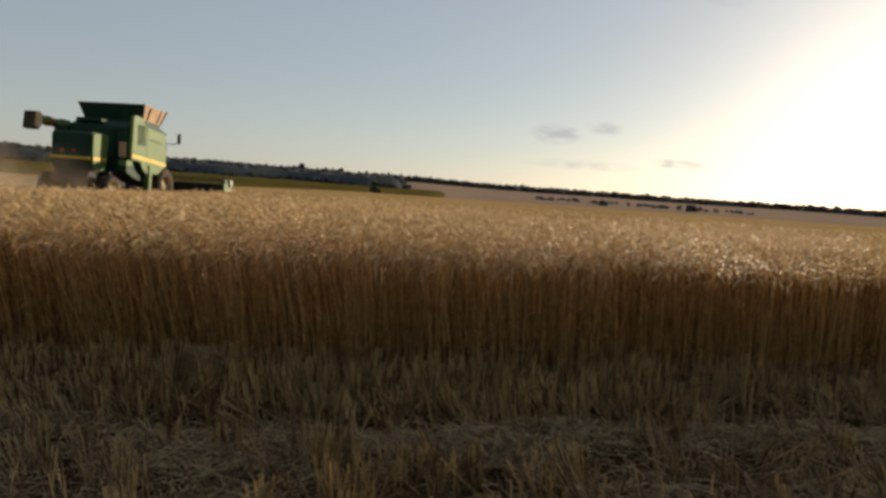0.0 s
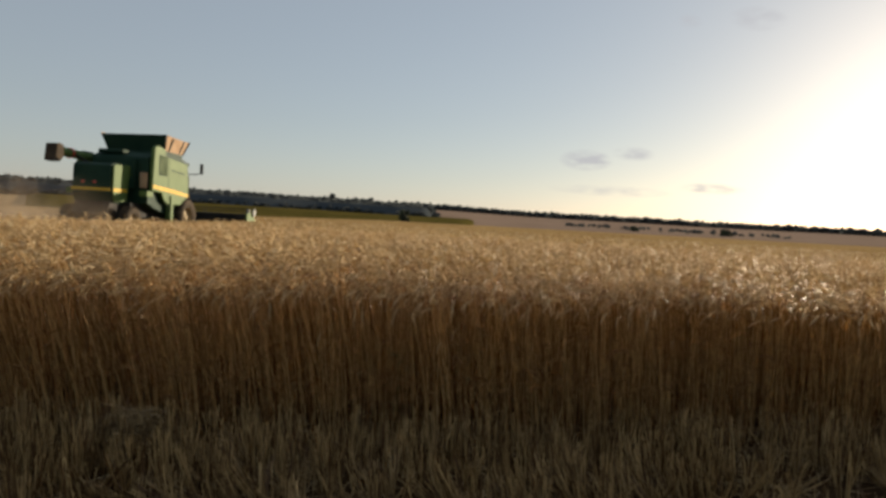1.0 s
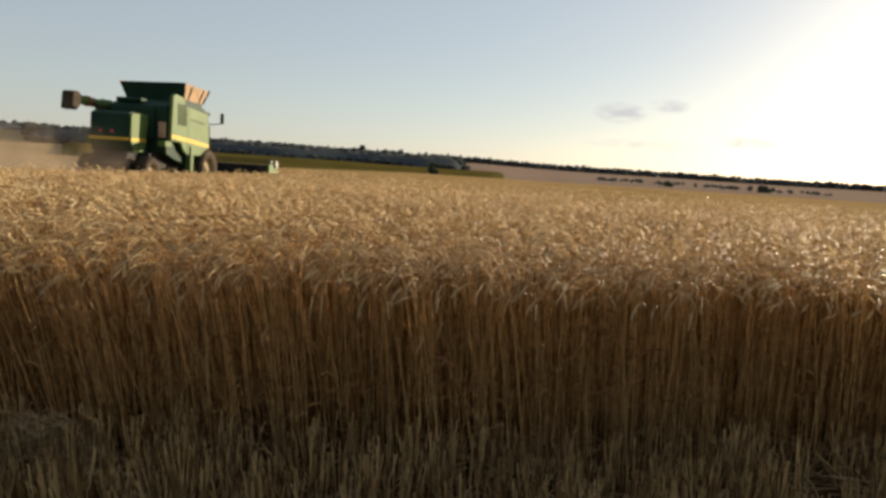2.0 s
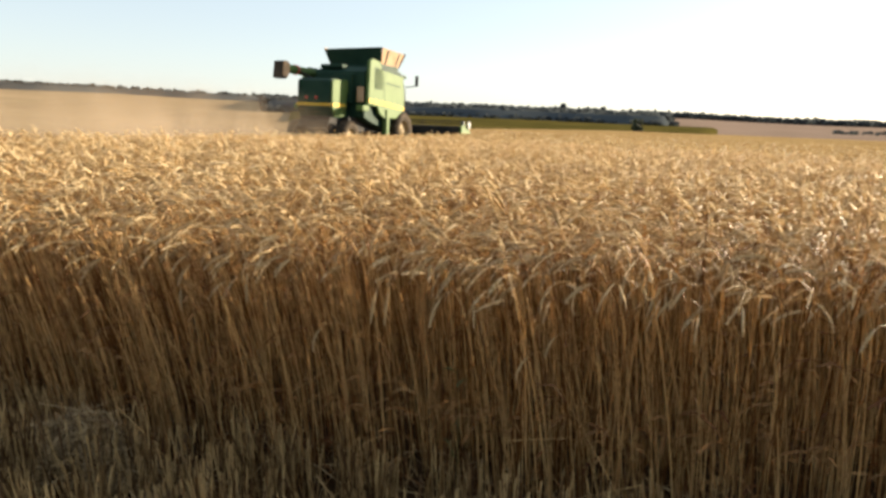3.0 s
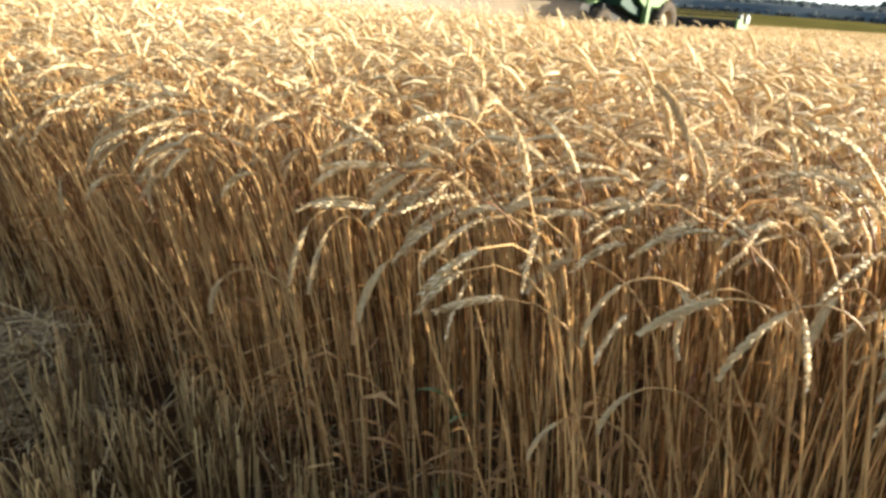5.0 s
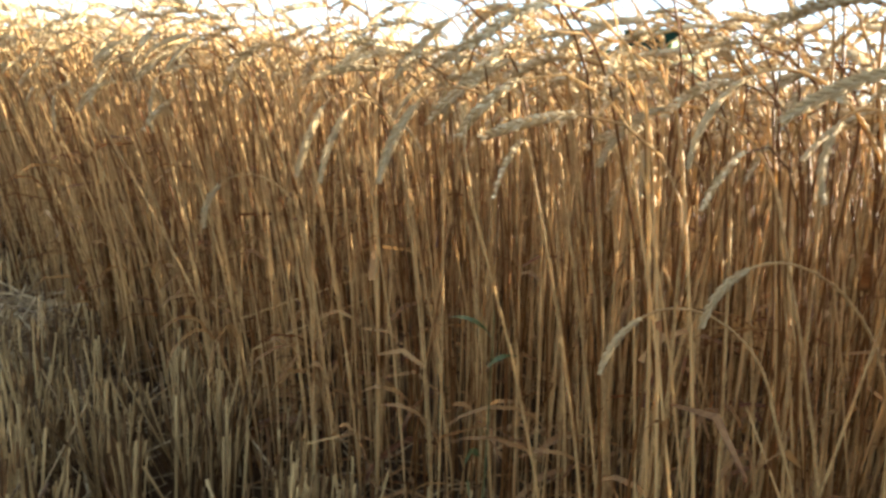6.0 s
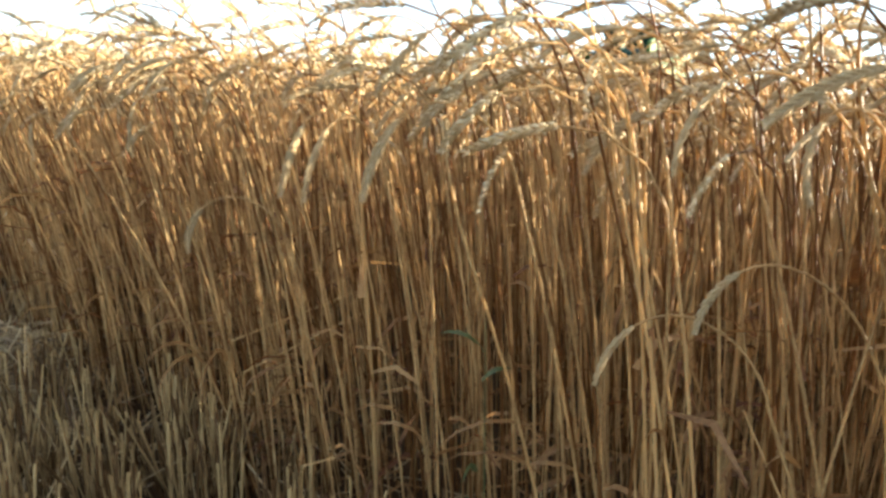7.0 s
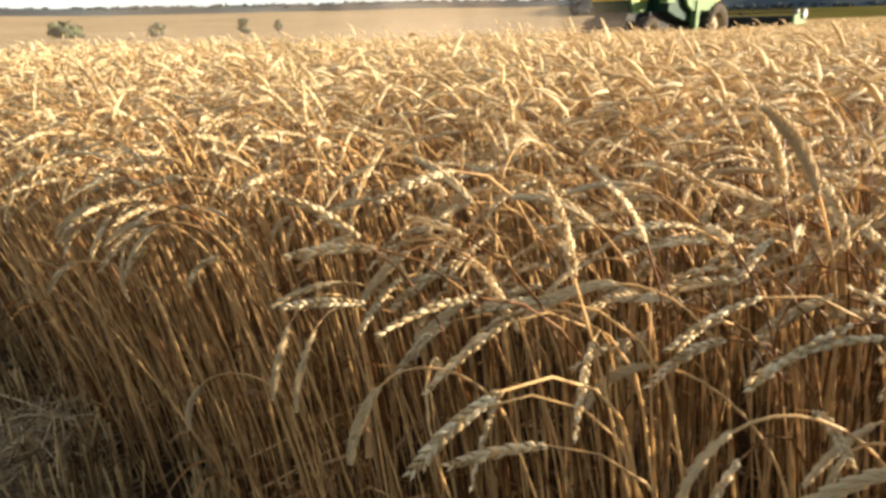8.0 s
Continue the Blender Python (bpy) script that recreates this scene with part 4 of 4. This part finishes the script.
# ---- dust behind the combine ----
def dust_material():
    m = bpy.data.materials.new("harvest_dust")
    m.use_nodes = True
    n, l = m.node_tree.nodes, m.node_tree.links
    n.clear()
    out, co, sep = n.new("ShaderNodeOutputMaterial"), n.new("ShaderNodeTexCoord"), n.new("ShaderNodeSeparateXYZ")
    l.new(co.outputs["Object"], sep.inputs[0])

    def mr(src, a, b, c, d):
        q = n.new("ShaderNodeMapRange")
        q.interpolation_type = "SMOOTHSTEP"
        for key, v in (("From Min", a), ("From Max", b), ("To Min", c), ("To Max", d)):
            q.inputs[key].default_value = v
        l.new(src, q.inputs["Value"])
        return q.outputs[0]

    def mul(a, b):
        q = n.new("ShaderNodeMath")
        q.operation = "MULTIPLY"
        l.new(a, q.inputs[0])
        l.new(b, q.inputs[1])
        return q.outputs[0]

    ns = n.new("ShaderNodeTexNoise")
    ns.inputs["Scale"].default_value, ns.inputs["Detail"].default_value = 0.45, 5.0
    l.new(co.outputs["Object"], ns.inputs["Vector"])
    top = n.new("ShaderNodeMath")
    top.operation = "MULTIPLY_ADD"
    l.new(ns.outputs["Fac"], top.inputs[0])
    top.inputs[1].default_value = -2.0
    l.new(sep.outputs[2], top.inputs[2])
    a = mul(mr(top.outputs[0], -0.9, 1.3, 1.0, 0.0), mul(mr(sep.outputs[1], -22.0, -4.0, 0.15, 1.0), mr(sep.outputs[1], -0.9, 0.0, 1.0, 0.0)))
    a = mul(a, mr(ns.outputs["Fac"], 0.25, 0.7, 0.08, 0.34))
    tr, df, tl, mx, add = (n.new(k) for k in ("ShaderNodeBsdfTransparent", "ShaderNodeBsdfDiffuse", "ShaderNodeBsdfTranslucent", "ShaderNodeMixShader", "ShaderNodeMixShader"))
    for k in (df, tl):
        k.inputs["Color"].default_value = (0.50, 0.39, 0.28, 1)
    add.inputs[0].default_value = 0.5
    l.new(df.outputs[0], add.inputs[1])
    l.new(tl.outputs[0], add.inputs[2])
    l.new(a, mx.inputs[0])
    l.new(tr.outputs[0], mx.inputs[1])
    l.new(add.outputs[0], mx.inputs[2])
    l.new(mx.outputs[0], out.inputs["Surface"])
    return m


M_DUST = dust_material()


def dust_sheet(x0, seed):
    ys, zs = np.linspace(-22, 0, 90), np.linspace(0, 3.4, 12)
    Y, Z = np.meshgrid(ys, zs, indexing="ij")
    X = 0.12 * np.sin(Y * 0.4 + seed) + 0.06 * np.sin(Y * 0.9 + seed * 2 + Z)
    a = (np.arange(89)[:, None] * 12 + np.arange(11)[None]).ravel()
    ob = mesh_object("dust", np.stack([X, Y, Z], -1).reshape(-1, 3), np.stack([a, a + 1, a + 13, a + 12], 1), M_DUST)
    ob.location = (x0, 24.6, 0.02)
    return tagged(ob, "pale brown dust drifting behind the combine", "dust", kind="stuff")


for k, x0 in enumerate((-12.2, -13.9, -15.8)):
    dust_sheet(x0, k * 1.7)


# ---- trees far off ----
def clumps(centres, radii, flat, seed, per=26, leaf=0.28):
    """Leaf clumps: many small tilted leaf quads on the shell of each mass."""
    g = np.random.default_rng(seed)
    n = len(centres)
    d = g.normal(size=(n, per, 3))
    d /= np.linalg.norm(d, axis=2, keepdims=True)
    rad = radii[:, None] * g.uniform(0.55, 1.08, (n, per))
    c = centres[:, None] + d * rad[..., None] * np.array([1, 1, flat])
    u = np.cross(d, g.normal(size=d.shape))
    u /= np.linalg.norm(u, axis=2, keepdims=True)
    w = np.cross(d, u) + d * g.normal(0, 0.5, (n, per, 1))
    s = (radii[:, None] * leaf * g.uniform(0.7, 1.5, (n, per)))[..., None]
    V = np.stack([c - u * s - w * s, c + u * s - w * s, c + u * s + w * s * 0.8, c - u * s + w * s], 2).reshape(-1, 3)
    F = np.arange(len(V)).reshape(-1, 4)
    return V, F


def bearing_place(b, r):
    b = np.radians(b)
    return -r * np.sin(b), r * np.cos(b)


def woods(name, b0, b1, r, dr, count, tall, label, seed):
    g = np.random.default_rng(seed)
    b = g.uniform(b0, b1, count)
    rr = r + g.uniform(-dr, dr, count)
    x, y = bearing_place(b, rr)
    h = tall * g.uniform(0.55, 1.15, count)
    z = land(x, y) + h * 0.5
    V, F = clumps(np.stack([x, y, z], 1), h * 0.55, 0.9, seed, 13, 0.42)
    return tagged(mesh_object(name, V, F, M_HAZY_WOODS, smooth=False), label, "woods", kind="stuff")


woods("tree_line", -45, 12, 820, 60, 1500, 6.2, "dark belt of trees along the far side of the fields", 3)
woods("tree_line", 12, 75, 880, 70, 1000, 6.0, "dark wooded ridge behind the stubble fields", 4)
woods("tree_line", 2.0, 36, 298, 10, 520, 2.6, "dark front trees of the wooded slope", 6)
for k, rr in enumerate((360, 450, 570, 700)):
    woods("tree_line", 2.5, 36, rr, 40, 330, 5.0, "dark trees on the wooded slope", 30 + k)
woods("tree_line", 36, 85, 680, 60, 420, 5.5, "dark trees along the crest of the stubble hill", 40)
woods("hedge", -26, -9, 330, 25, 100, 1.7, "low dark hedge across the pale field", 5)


def tree(name, b, r, tall, wide, label, category, seed, group="", leaves=None):
    x, y = bearing_place(b, r)
    root = thing(name, label, category, Matrix.Translation((float(x), float(y), float(land(np.array(x), np.array(y))))), group)
    g = random.Random(seed)
    bm = bmesh.new()
    rod(bm, (0, 0, -0.2), (0, 0, tall * 0.55), tall * 0.035, tall * 0.015, 8)
    for i in range(5):
        a = g.uniform(0, 6.28)
        rod(bm, (0, 0, tall * g.uniform(0.2, 0.45)), (math.cos(a) * wide * 0.3, math.sin(a) * wide * 0.3, tall * g.uniform(0.55, 0.8)), tall * 0.014, tall * 0.006, 6)
    part("trunk", bm, M_BARK, root)
    cs, rs = [], []
    for i in range(22):
        a, q = g.uniform(0, 6.28), g.uniform(0, 0.36) * wide
        zz = tall * g.uniform(0.22, 0.86)
        k = 1.0 - 0.5 * abs(zz / tall - 0.5)
        cs.append((math.cos(a) * q * k, math.sin(a) * q * k, zz))
        rs.append(wide * g.uniform(0.12, 0.22))
    V, F = clumps(np.array(cs), np.array(rs), 0.85, seed, 60, 0.22)
    crown = mesh_object("crown", V, F, leaves or M_BUSH, smooth=False)
    crown.parent = root
    return root


tree("bush", 5.06, 168, 4.4, 3.6, "dark round bush standing at the far end of the wheat", "bush", 11)
# These two crowns share the haze-tinted colour of the far woods.
tree("tree", 11.33, 760, 12.0, 11.0, "tall dark tree rising above the far tree belt", "tree", 12, leaves=M_HAZY_WOODS)
tree("tree", 8.05, 760, 11.0, 10.0, "broad dark tree rising above the far tree belt", "tree", 13, leaves=M_HAZY_WOODS)
tree("bush", -14.5, 280, 2.6, 5.0, "low dark bush in the pale field", "bush", 14)
tree("bush", -21.5, 290, 2.8, 5.5, "low spreading bush in the pale field", "bush", 15)
tree("bush", 67.5, 120, 1.8, 3.6, "low dark bush on the harvested stubble", "bush", 16)
tree("bush", 61.8, 190, 4.8, 4.0, "dusty bush on the harvested stubble", "bush", 17)
tree("bush", 59.2, 200, 4.0, 3.0, "small dusty bush on the harvested stubble", "bush", 18)
tree("bush", 74.0, 150, 2.2, 8.5, "long low bush on the harvested stubble", "bush", 19)
